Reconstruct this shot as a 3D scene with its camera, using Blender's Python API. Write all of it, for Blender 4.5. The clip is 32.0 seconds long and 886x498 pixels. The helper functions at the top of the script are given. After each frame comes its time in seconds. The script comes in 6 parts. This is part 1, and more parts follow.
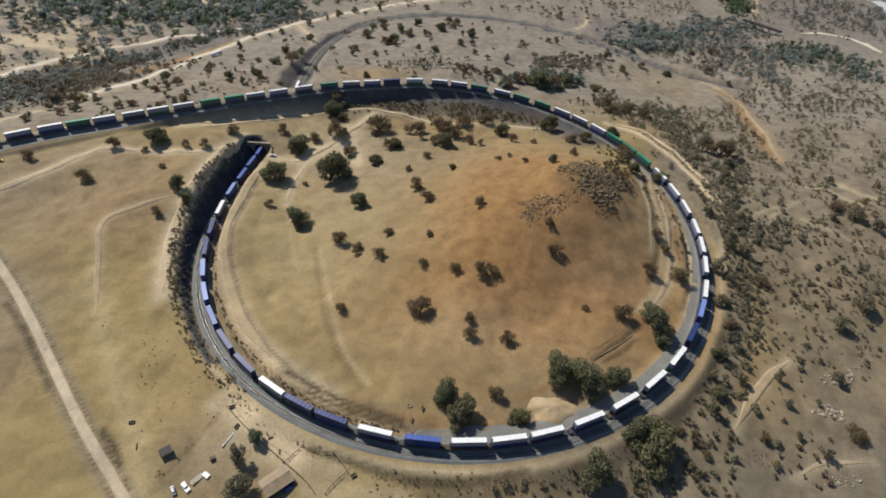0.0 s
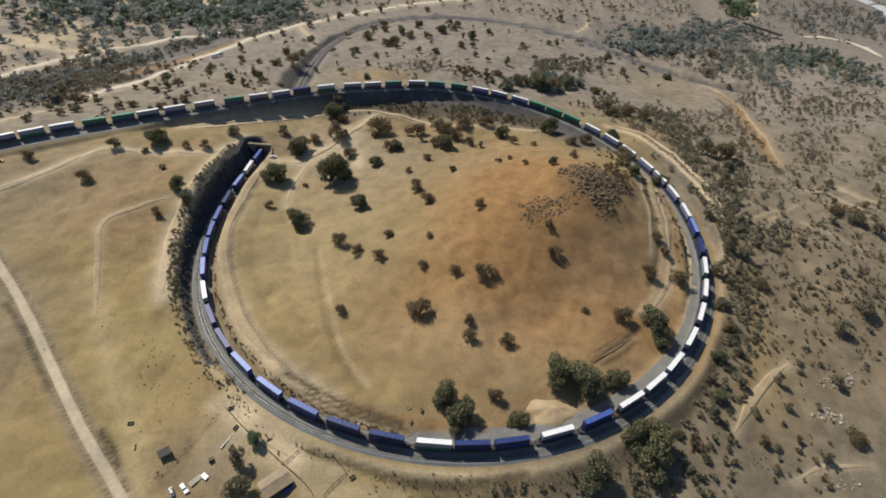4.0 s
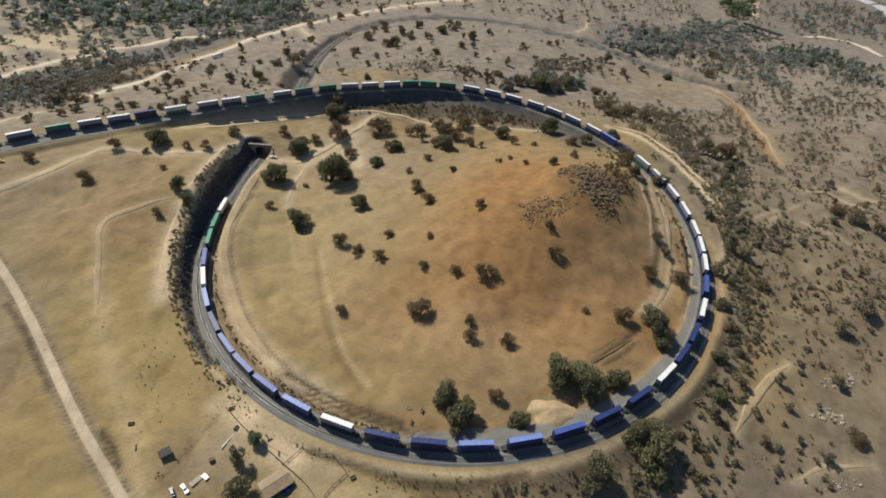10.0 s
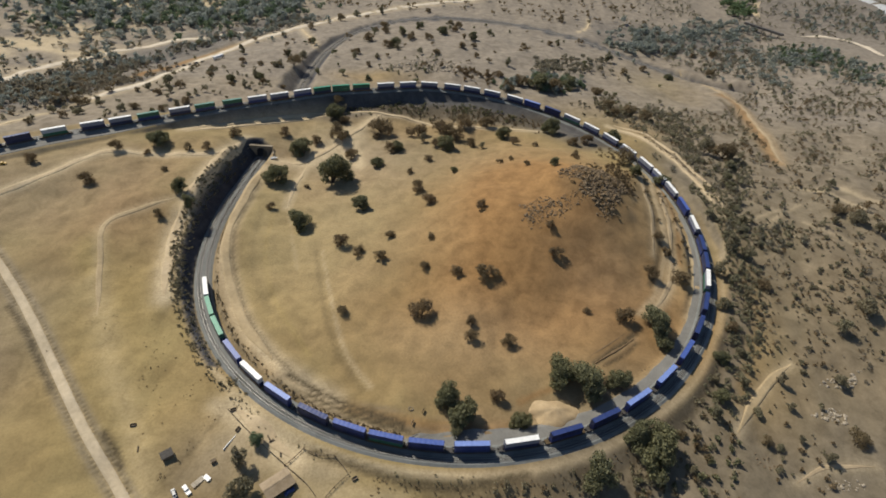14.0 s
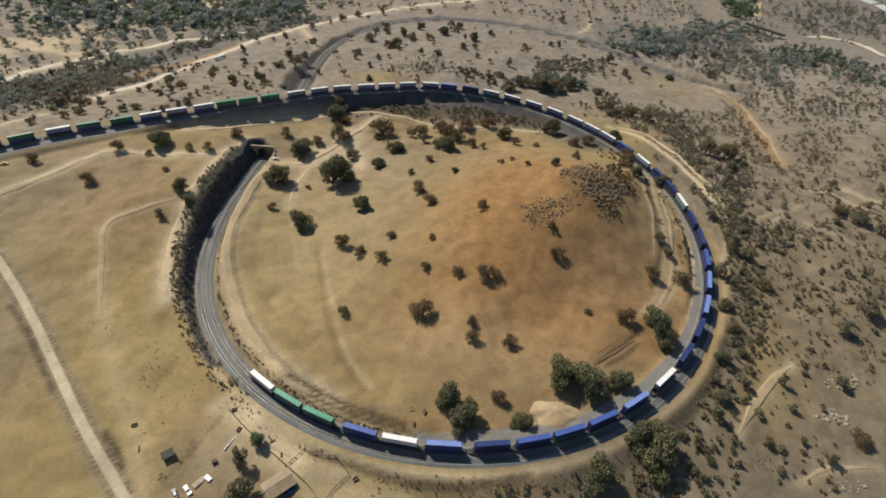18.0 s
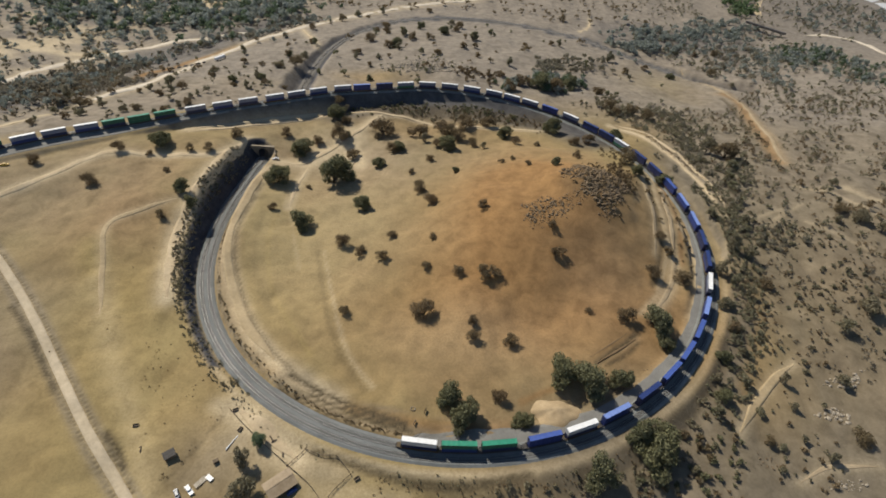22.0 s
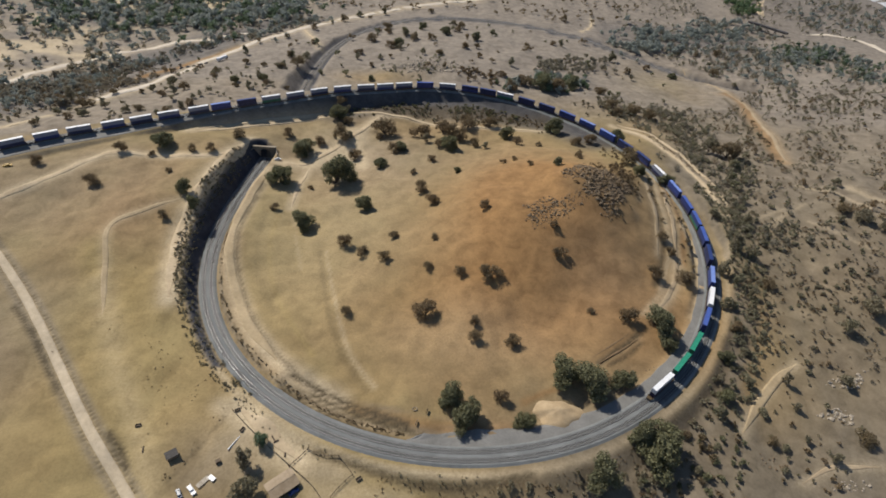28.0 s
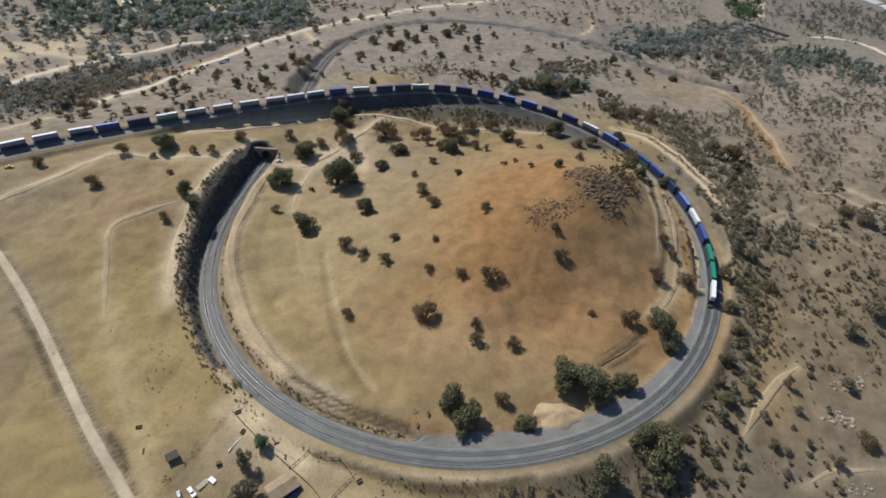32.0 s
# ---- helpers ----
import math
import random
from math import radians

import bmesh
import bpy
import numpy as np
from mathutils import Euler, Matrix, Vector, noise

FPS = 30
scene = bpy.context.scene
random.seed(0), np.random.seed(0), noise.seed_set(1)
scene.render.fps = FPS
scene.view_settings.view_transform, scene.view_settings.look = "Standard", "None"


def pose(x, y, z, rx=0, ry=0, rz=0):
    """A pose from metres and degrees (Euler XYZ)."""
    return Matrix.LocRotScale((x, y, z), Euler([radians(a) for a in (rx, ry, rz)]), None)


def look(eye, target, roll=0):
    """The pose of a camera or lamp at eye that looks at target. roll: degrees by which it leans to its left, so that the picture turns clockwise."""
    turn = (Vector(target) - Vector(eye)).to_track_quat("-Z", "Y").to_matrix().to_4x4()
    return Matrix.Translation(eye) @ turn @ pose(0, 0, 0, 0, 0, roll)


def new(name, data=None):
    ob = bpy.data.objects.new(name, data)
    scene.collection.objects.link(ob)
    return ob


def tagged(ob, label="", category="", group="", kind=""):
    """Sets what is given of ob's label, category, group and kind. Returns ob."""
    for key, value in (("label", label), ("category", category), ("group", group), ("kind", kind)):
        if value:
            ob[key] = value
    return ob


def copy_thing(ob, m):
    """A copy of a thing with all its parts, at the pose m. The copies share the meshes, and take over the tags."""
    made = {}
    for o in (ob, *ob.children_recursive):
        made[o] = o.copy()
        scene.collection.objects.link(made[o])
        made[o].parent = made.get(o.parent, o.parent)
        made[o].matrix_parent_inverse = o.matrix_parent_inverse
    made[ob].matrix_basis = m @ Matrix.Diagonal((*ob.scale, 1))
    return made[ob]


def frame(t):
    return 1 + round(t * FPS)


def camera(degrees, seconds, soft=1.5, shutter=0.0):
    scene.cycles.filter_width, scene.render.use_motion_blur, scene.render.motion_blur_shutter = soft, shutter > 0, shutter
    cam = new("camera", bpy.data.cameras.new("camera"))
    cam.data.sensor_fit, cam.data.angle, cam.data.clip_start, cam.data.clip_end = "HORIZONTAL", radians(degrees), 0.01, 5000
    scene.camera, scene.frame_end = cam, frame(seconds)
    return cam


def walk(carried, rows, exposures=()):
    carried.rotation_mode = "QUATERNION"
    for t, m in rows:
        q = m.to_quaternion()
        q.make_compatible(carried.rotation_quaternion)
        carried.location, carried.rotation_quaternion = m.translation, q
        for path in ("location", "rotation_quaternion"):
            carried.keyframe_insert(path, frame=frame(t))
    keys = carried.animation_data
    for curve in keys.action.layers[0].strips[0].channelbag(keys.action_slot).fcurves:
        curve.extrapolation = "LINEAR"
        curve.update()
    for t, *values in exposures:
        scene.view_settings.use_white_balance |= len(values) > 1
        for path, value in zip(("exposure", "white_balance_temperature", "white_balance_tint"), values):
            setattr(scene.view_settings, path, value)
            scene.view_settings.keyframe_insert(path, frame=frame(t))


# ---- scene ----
# The camera hovers in one place and drifts a little in its aim.
EYE = (-2.63, -313.17, 224.55)


def aim(yaw, down, roll):
    a, b = radians(yaw), radians(down)
    way = Vector((math.sin(a) * math.cos(b), math.cos(a) * math.cos(b), -math.sin(b)))
    return look(EYE, Vector(EYE) + 100 * way, roll)


cam = camera(80.26, 32.0, soft=1.8, shutter=0.5)
walk(cam, [
    (0.0, aim(-0.313, 40.065, 4.219)), (1.0, aim(-0.334, 40.033, 4.263)), (2.0, aim(-0.334, 39.957, 4.307)),
    (3.0, aim(-0.311, 39.900, 4.381)), (3.5, aim(-0.313, 39.878, 4.396)), (5.5, aim(-0.286, 39.828, 4.555)),
    (6.0, aim(-0.281, 39.838, 4.552)), (7.0, aim(-0.287, 39.838, 4.517)), (8.0, aim(-0.320, 39.866, 4.456)),
    (9.0, aim(-0.366, 39.875, 4.403)), (10.0, aim(-0.377, 39.834, 4.371)), (11.0, aim(-0.418, 39.769, 4.367)),
    (12.0, aim(-0.423, 39.720, 4.328)), (13.0, aim(-0.528, 39.725, 4.202)), (14.0, aim(-0.553, 39.764, 4.118)),
    (14.5, aim(-0.551, 39.787, 4.077)), (16.5, aim(-0.698, 39.764, 3.990)), (17.0, aim(-0.696, 39.758, 4.005)),
    (18.0, aim(-0.693, 39.729, 4.066)), (19.0, aim(-0.725, 39.772, 3.996)), (20.0, aim(-0.806, 39.786, 3.879)),
    (21.0, aim(-0.810, 39.790, 3.868)), (22.0, aim(-0.794, 39.775, 3.852)), (23.0, aim(-0.841, 39.713, 3.782)),
    (24.0, aim(-0.918, 39.656, 3.710)), (25.0, aim(-0.987, 39.661, 3.682)), (25.5, aim(-1.015, 39.664, 3.667)),
    (27.5, aim(-1.057, 39.732, 3.623)), (28.0, aim(-1.055, 39.762, 3.662)), (29.0, aim(-1.065, 39.763, 3.696)),
    (30.0, aim(-1.085, 39.673, 3.689)), (31.0, aim(-1.142, 39.582, 3.626)), (32.0, aim(-1.189, 39.550, 3.641)),
], [(0.0, 0.03, 6660, 9), (6.0, 0.03, 6870, 9), (12.0, 0.03, 7010, 8), (17.0, 0.03, 7090, 8), (24.0, 0.03, 6900, 9), (29.0, 0.03, 6590, 11), (32.0, 0.03, 6380, 10)])

# Late-morning sun from beyond the loop, over its left shoulder; clear sky.
TO_SUN = Vector((-0.73, 0.61, 1.0)).normalized()
world = bpy.data.worlds.new("world")
scene.world = world
world.use_nodes = True
sky = world.node_tree.nodes.new("ShaderNodeTexSky")
sky.sky_type = "NISHITA"
sky.sun_disc = False
sky.sun_elevation = math.asin(TO_SUN.z)
sky.sun_rotation = math.atan2(TO_SUN.x, TO_SUN.y)
sky.altitude = 1100
sky.ozone_density = 3.2
sky.dust_density = 0.6
world.node_tree.links.new(sky.outputs[0], world.node_tree.nodes["Background"].inputs[0])
world.node_tree.nodes["Background"].inputs[1].default_value = 0.093
sun = new("sun", bpy.data.lights.new("sun", "SUN"))
sun.data.energy = 4.6
sun.data.angle = radians(0.53)
sun.data.color = (1.0, 0.955, 0.875)
sun.matrix_basis = look((0, 0, 400), Vector((0, 0, 400)) - 100 * TO_SUN)


# ---- the plan: the railway's line and the lie of the land ----
GRADE = 0.0204
RADIUS = 180.0


def loop_point(th):
    """The loop's centre line; th runs from its front, counterclockwise."""
    r = RADIUS * (1 + 0.0579 * np.cos(2 * th) + 0.0197 * np.sin(2 * th) - 0.0012 * np.cos(3 * th)
                  - 0.0181 * np.sin(3 * th) - 0.0041 * np.cos(4 * th) + 0.005 * np.sin(4 * th))
    return r * np.sin(th), -r * np.cos(th)


def smooth_line(points, step=3.0):
    """A Catmull-Rom line through points, sampled about every step metres."""
    p = np.array(points, float)
    p = np.vstack([2 * p[0] - p[1], p, 2 * p[-1] - p[-2]])
    out = []
    for a, b, c, d in zip(p[:-3], p[1:-2], p[2:-1], p[3:]):
        n = max(2, int(np.hypot(*(c - b)[:2]) / step))
        t = (np.arange(n) / n)[:, None]
        out.append(0.5 * (2 * b + (c - a) * t + (2 * a - 5 * b + 4 * c - d) * t ** 2 + (3 * b - a - 3 * c + d) * t ** 3))
    out.append(p[-2:-1])
    return np.vstack(out)


def main_line():
    """The whole railway, climbing: far line, tunnel, loop, upper line. Rows of x, y, z, s."""
    far = [(345, 318), (303, 348), (268, 385), (233, 420), (207, 446), (173, 484), (125, 509),
           (76, 528), (24, 536), (-28, 531), (-86, 502), (-129, 456), (-158, 396), (-171, 335), (-173.5, 278),
           (-172, 235), (-168, 170), (-165, 110), (-163.8, 62), (-164.9, 45)]
    th = np.radians(np.arange(-100, 197, 6))
    loop = list(zip(*loop_point(th)))
    upper = [(-85, 174), (-119.5, 161), (-142, 148), (-164.5, 133), (-205, 107), (-242, 81), (-276, 56), (-307, 34),
             (-334, 10), (-356, -14), (-374, -40), (-388, -70), (-408, -140), (-416, -240), (-418, -420), (-418, -620), (-418, -800)]
    xy = smooth_line(far + loop + upper)
    s = np.r_[0, np.cumsum(np.hypot(*np.diff(xy, axis=0).T))]
    front = np.argmin(np.hypot(xy[:, 0] - loop_point(0.0)[0], xy[:, 1] - loop_point(0.0)[1]))
    s -= s[front]
    return np.c_[xy, GRADE * s, s]


LINE = main_line()
TUNNEL = (-480.0, -346.0)       # from the far mouth to the near mouth, along the line


def line_at(s, left=0.0, up=0.0):
    """Points of the line at s, moved to its left and up."""
    s = np.asarray(s, float)
    x, y, z = (np.interp(s, LINE[:, 3], LINE[:, i]) for i in range(3))
    ax, ay = (np.interp(s + 2, LINE[:, 3], LINE[:, i]) - np.interp(s - 2, LINE[:, 3], LINE[:, i]) for i in range(2))
    n = np.hypot(ax, ay)
    return np.stack([x - left * ay / n, y + left * ax / n, z + up], -1)


INSIDE = [(0, -160, 1), (-120, -60, -1), (-125, 40, -4), (-108, 105, 0), (0, 70, 6), (95, 3, 38), (57, -27, 31),
          (24, -52, 22), (0, -80, 11), (124, -40, 16), (92, -72, 11), (60, -100, 7), (140, 12, 18), (118, 50, 19), (45, 35, 22),
          (60, 110, 6), (0, 125, 1), (0, 152, 2.5), (50, 142, 3.5), (-60, 130, 0), (105, -115, 4), (-40, -90, 2), (-20, -10, 10), (-70, 20, 1),
          (-85, -110, 0), (-145, 66, -2)]
OUTSIDE = [(215, -40, 6), (300, 0, 12), (230, 90, 8), (210, -150, -7), (330, -150, -4), (120, -215, -9), (420, 120, 6),
           (0, -240, -9), (-70, -205, -6), (-140, -215, -6), (-200, -150, -1), (-184, -50, 9), (-186, 0, 12), (-188, 50, 11), (-163, -105, 2),
           (-280, -60, 8), (-250, 40, 15), (-205, 85, 8), (-235, 62, 13), (-360, -20, 20), (-170, 122, 5)]
BEYOND = [(-240, 160, 5), (-100, 240, 0), (0, 240, 6), (-40, 300, 4), (120, 220, 4), (0, 420, -8), (-250, 350, -14),
          (-450, 250, -32), (-600, 500, -42), (0, 600, -24), (250, 350, -20), (500, 600, -34), (400, 300, -8),
          (800, 900, 0), (0, 1100, 10), (-900, 900, -20), (900, 200, 30), (500, -100, 10), (-600, -100, 24),
          (0, -500, -20), (-400, -400, 0), (400, -400, 0)]
_c = np.array(INSIDE + OUTSIDE + BEYOND, float)
_w = np.linalg.solve(np.sqrt(((_c[:, None, :2] - _c[None, :, :2]) ** 2).sum(2) + 900), _c[:, 2] - 0.0)
_rng = np.random.RandomState(3)
_waves = [(2 * np.pi / wl, a, _rng.rand() * 6.28, _rng.rand() * 6.28, amp)
          for wl, amp in ((11, 0.05), (17, 0.08), (24, 0.12), (37, 0.2), (55, 0.3), (80, 0.5)) for a in range(4)]


def natural(x, y):
    """The land before the railway was cut into it."""
    h = np.zeros_like(x)
    for (cx, cy, _), w in zip(_c, _w):
        h += w * np.sqrt((x - cx) ** 2 + (y - cy) ** 2 + 900)
    far = np.exp(-(np.hypot(x, y - 200) / 1500) ** 4)
    h = h * far
    for k, a, b, ph, amp in _waves:
        u = b + a * 1.571
        h = h + amp * np.sin(k * (x * np.cos(u) + y * np.sin(u)) + ph + 1.5 * np.sin(k * 0.4 * (y * np.cos(u) - x * np.sin(u))))
    return h


def bed_width(s):
    return np.interp(s, [-350, -120, -20, 20, 280, 330, 420, 480, 780, 830, 880], [6.5, 6.5, 7.5, 11, 11, 9, 6.5, 5.0, 5.5, 9, 15])


def height(x, y):
    """The ground, with cuttings and banks along the railway and the tunnel left whole."""
    x, y = np.broadcast_arrays(np.asarray(x, float), np.asarray(y, float))
    shape = x.shape
    x, y = x.ravel(), y.ravel()
    h = natural(x, y)
    ground = h.copy()
    for lo, hi, cut, fill in ((-2000, TUNNEL[0], 1.0, 0.6), (TUNNEL[1], 330, 2.0, 0.6), (330, 2000, 0.8, None)):
        part = LINE[(LINE[:, 3] >= lo) & (LINE[:, 3] <= hi)]
        near = (x > part[:, 0].min() - 60) & (x < part[:, 0].max() + 60) & (y > part[:, 1].min() - 60) & (y < part[:, 1].max() + 60)
        idx = np.nonzero(near)[0]
        for k in range(0, len(idx), 4000):
            j = idx[k:k + 4000]
            d2 = (x[j, None] - part[None, :, 0]) ** 2 + (y[j, None] - part[None, :, 1]) ** 2
            m = d2.argmin(1)
            d = np.sqrt(d2[np.arange(len(j)), m])
            bed = part[m, 2] - 0.75
            out = np.maximum(d - bed_width(part[m, 3]), 0)
            if fill is None:
                slope = np.interp(part[m, 3], [330, 470, 540, 600, 650, 800, 880], [0.6, 0.65, 0.95, 1.2, 1.3, 1.3, 0.7])
            else:
                slope = fill
            ground[j] = np.clip(ground[j], bed - slope * out, bed + cut * out)
    return ground.reshape(shape)


# ---- end of the plan ----


# ---- materials ----
def surface(name, colour, rough=0.9, metal=0.0):
    m = bpy.data.materials.new(name)
    m.use_nodes = True
    b = m.node_tree.nodes["Principled BSDF"]
    b.inputs["Base Color"].default_value = (*colour, 1)
    b.inputs["Roughness"].default_value = rough
    b.inputs["Metallic"].default_value = metal
    b.inputs["Specular IOR Level"].default_value = 0.25
    return m, m.node_tree.nodes, m.node_tree.links, b


def noise_node(n, l, scale, detail=4.0, rough=0.6, coord="Object", distort=0.0):
    tc = n.new("ShaderNodeTexCoord")
    t = n.new("ShaderNodeTexNoise")
    t.inputs["Scale"].default_value = scale
    t.inputs["Detail"].default_value = detail
    t.inputs["Roughness"].default_value = rough
    t.inputs["Distortion"].default_value = distort
    l.new(tc.outputs[coord], t.inputs["Vector"])
    return t.outputs["Fac"]


def ramp(n, l, fac, stops):
    r = n.new("ShaderNodeValToRGB")
    while len(r.color_ramp.elements) < len(stops):
        r.color_ramp.elements.new(0.5)
    for e, (p, c) in zip(r.color_ramp.elements, stops):
        e.position = p
        e.color = (*c, 1) if len(c) == 3 else c
    l.new(fac, r.inputs[0])
    return r.outputs[0]


def mix(n, l, fac, a, b, kind="MIX"):
    m = n.new("ShaderNodeMix")
    m.data_type = "RGBA"
    m.blend_type = kind
    for sock, v in ((m.inputs[0], fac), (m.inputs[6], a), (m.inputs[7], b)):
        if isinstance(v, (int, float)):
            sock.default_value = v
        elif isinstance(v, tuple):
            sock.default_value = (*v, 1)
        else:
            l.new(v, sock)
    return m.outputs[2]


def bump(n, l, b, fac, strength, distance):
    u = n.new("ShaderNodeBump")
    u.inputs["Strength"].default_value = strength
    u.inputs["Distance"].default_value = distance
    l.new(fac, u.inputs["Height"])
    l.new(u.outputs[0], b.inputs["Normal"])


def object_random(n):
    return n.new("ShaderNodeObjectInfo").outputs["Random"]


def island_random(n):
    return n.new("ShaderNodeNewGeometry").outputs["Random Per Island"]


def ground_material():
    m, n, l, b = surface("dry_ground", (0.3, 0.22, 0.14), 0.95)
    att = n.new("ShaderNodeAttribute")
    att.attribute_name = "soil"
    sep = n.new("ShaderNodeSeparateColor")
    l.new(att.outputs["Color"], sep.inputs[0])
    broad = noise_node(n, l, 0.018, 6, 0.62)
    mid = noise_node(n, l, 0.11, 6, 0.68, distort=0.4)
    fine = noise_node(n, l, 0.9, 5, 0.7)
    tan = ramp(n, l, broad, [(0.32, (0.219, 0.161, 0.075)), (0.5, (0.267, 0.202, 0.096)), (0.68, (0.331, 0.257, 0.124))])
    drift = ramp(n, l, noise_node(n, l, 0.011, 3, 0.55), [(0.42, (0, 0, 0)), (0.62, (0.75, 0.75, 0.75))])
    tan = mix(n, l, drift, tan, ramp(n, l, mid, [(0.3, (0.252, 0.172, 0.086)), (0.7, (0.323, 0.227, 0.118))]))
    orange = ramp(n, l, mid, [(0.3, (0.228, 0.124, 0.049)), (0.7, (0.312, 0.178, 0.072))])
    straw = ramp(n, l, mid, [(0.3, (0.272, 0.196, 0.076)), (0.7, (0.345, 0.258, 0.106))])
    brown = ramp(n, l, mid, [(0.3, (0.131, 0.108, 0.077)), (0.7, (0.204, 0.170, 0.124))])
    c = mix(n, l, sep.outputs[0], tan, orange)
    c = mix(n, l, sep.outputs[1], c, straw)
    c = mix(n, l, sep.outputs[2], c, brown)
    wide = n.new("ShaderNodeAttribute")
    wide.attribute_name = "cover"
    sep2 = n.new("ShaderNodeSeparateColor")
    l.new(wide.outputs["Color"], sep2.inputs[0])
    # Rosy-grey soil; over the far ground it also carries the haze.
    rosy = ramp(n, l, mid, [(0.3, (0.186, 0.157, 0.124)), (0.7, (0.277, 0.236, 0.190))])
    c = mix(n, l, sep2.outputs[1], c, rosy)
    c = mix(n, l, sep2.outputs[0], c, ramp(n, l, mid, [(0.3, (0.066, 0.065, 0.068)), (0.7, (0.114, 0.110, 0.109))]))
    dust = ramp(n, l, fine, [(0.3, (0.450, 0.355, 0.225)), (0.7, (0.580, 0.475, 0.320))])
    c = mix(n, l, att.outputs["Alpha"], c, dust)
    # Near-black blue tone that paints shade onto cutting walls and the upper bank.
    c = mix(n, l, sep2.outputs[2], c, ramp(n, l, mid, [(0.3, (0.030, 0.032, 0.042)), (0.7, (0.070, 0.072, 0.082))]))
    broken = ramp(n, l, noise_node(n, l, 0.4, 4, 0.7), [(0.34, (0.45, 0.45, 0.45)), (0.48, (1, 1, 1))])
    thatch = n.new("ShaderNodeMath")
    thatch.operation = "MULTIPLY"
    l.new(wide.outputs["Alpha"], thatch.inputs[0])
    l.new(broken, thatch.inputs[1])
    c = mix(n, l, thatch.outputs[0], c, ramp(n, l, fine, [(0.3, (0.050, 0.038, 0.022)), (0.7, (0.105, 0.080, 0.047))]))
    patch = ramp(n, l, mid, [(0.36, (0.70, 0.69, 0.67)), (0.50, (0.97, 0.97, 0.96)), (0.64, (1.12, 1.11, 1.09))])
    c = mix(n, l, 0.42, c, patch, "MULTIPLY")
    grain = ramp(n, l, fine, [(0.30, (0.80, 0.79, 0.77)), (0.55, (1.0, 1.0, 1.0)), (0.75, (1.10, 1.10, 1.08))])
    c = mix(n, l, 0.75, c, grain, "MULTIPLY")
    tuft = ramp(n, l, noise_node(n, l, 0.55, 3, 0.75), [(0.63, (0, 0, 0)), (0.72, (1, 1, 1))])
    sparse = ramp(n, l, noise_node(n, l, 0.03, 3, 0.5), [(0.5, (0, 0, 0)), (0.7, (0.55, 0.55, 0.55))])
    spot = mix(n, l, 1.0, tuft, sparse, "MULTIPLY")
    c = mix(n, l, spot, c, (0.135, 0.112, 0.062))
    l.new(c, b.inputs["Base Color"])
    add = n.new("ShaderNodeMath")
    add.operation = "ADD"
    l.new(mid, add.inputs[0])
    l.new(fine, add.inputs[1])
    bump(n, l, b, add.outputs[0], 0.24, 0.55)
    return m


def mottled(name, dark, light, scale, rough=0.95, relief=0.3, depth=0.1, metal=0.0, fine=6.0, coord="Object"):
    m, n, l, b = surface(name, light, rough, metal)
    a = noise_node(n, l, scale, 5, 0.65, coord)
    f = noise_node(n, l, scale * fine, 4, 0.7, coord)
    c = ramp(n, l, a, [(0.3, dark), (0.7, light)])
    c = mix(n, l, 0.6, c, ramp(n, l, f, [(0.3, (0.72, 0.72, 0.72)), (0.7, (1.1, 1.1, 1.1))]), "MULTIPLY")
    l.new(c, b.inputs["Base Color"])
    bump(n, l, b, f, relief, depth)
    return m


def leaf_material(name, dark, light, tint):
    m, n, l, b = surface(name, light, 0.75)
    c = ramp(n, l, island_random(n), [(0.0, dark), (1.0, light)])
    c = mix(n, l, object_random(n), c, mix(n, l, 0.6, c, tint))
    l.new(c, b.inputs["Base Color"])
    b.inputs["Specular IOR Level"].default_value = 0.15
    glow = n.new("ShaderNodeBsdfTranslucent")
    l.new(c, glow.inputs["Color"])
    both = n.new("ShaderNodeMixShader")
    both.inputs[0].default_value = 0.38
    l.new(b.outputs[0], both.inputs[1])
    l.new(glow.outputs[0], both.inputs[2])
    l.new(both.outputs[0], n["Material Output"].inputs["Surface"])
    return m


def paint_material(name, colour, rough=0.45, wear=0.5):
    m, n, l, b = surface(name, colour, rough)
    grime = noise_node(n, l, 0.45, 5, 0.7)
    streak = noise_node(n, l, 3.0, 3, 0.6)
    hi = tuple(min(1.0, v * 1.12 + 0.01) for v in colour)
    lo = tuple(v * (1 - 0.35 * wear) for v in colour)
    c = ramp(n, l, grime, [(0.3, lo), (0.65, hi)])
    c = mix(n, l, 0.35 * wear, c, ramp(n, l, streak, [(0.35, (0.5, 0.44, 0.38)), (0.6, (1, 1, 1))]), "MULTIPLY")
    l.new(c, b.inputs["Base Color"])
    b.inputs["Specular IOR Level"].default_value = 0.5
    return m


GROUND = ground_material()
DIRT = mottled("pale_dirt", (0.440, 0.340, 0.215), (0.550, 0.438, 0.290), 0.09)
DIRT_GREY = mottled("packed_dirt", (0.450, 0.365, 0.250), (0.560, 0.465, 0.335), 0.07)
DIRT_FADED = mottled("faded_dirt", (0.355, 0.270, 0.158), (0.455, 0.352, 0.218), 0.09)
DULL_DIRT = mottled("dull_dirt", (0.300, 0.228, 0.140), (0.400, 0.312, 0.205), 0.09)
PAVED = mottled("pale_paving", (0.40, 0.41, 0.42), (0.50, 0.51, 0.52), 0.05)
WHITE_DIRT = mottled("bleached_dirt", (0.50, 0.425, 0.33), (0.63, 0.55, 0.44), 0.06)
BALLAST = mottled("ballast", (0.140, 0.146, 0.142), (0.222, 0.229, 0.222), 0.12, fine=16, relief=0.6, depth=0.15)
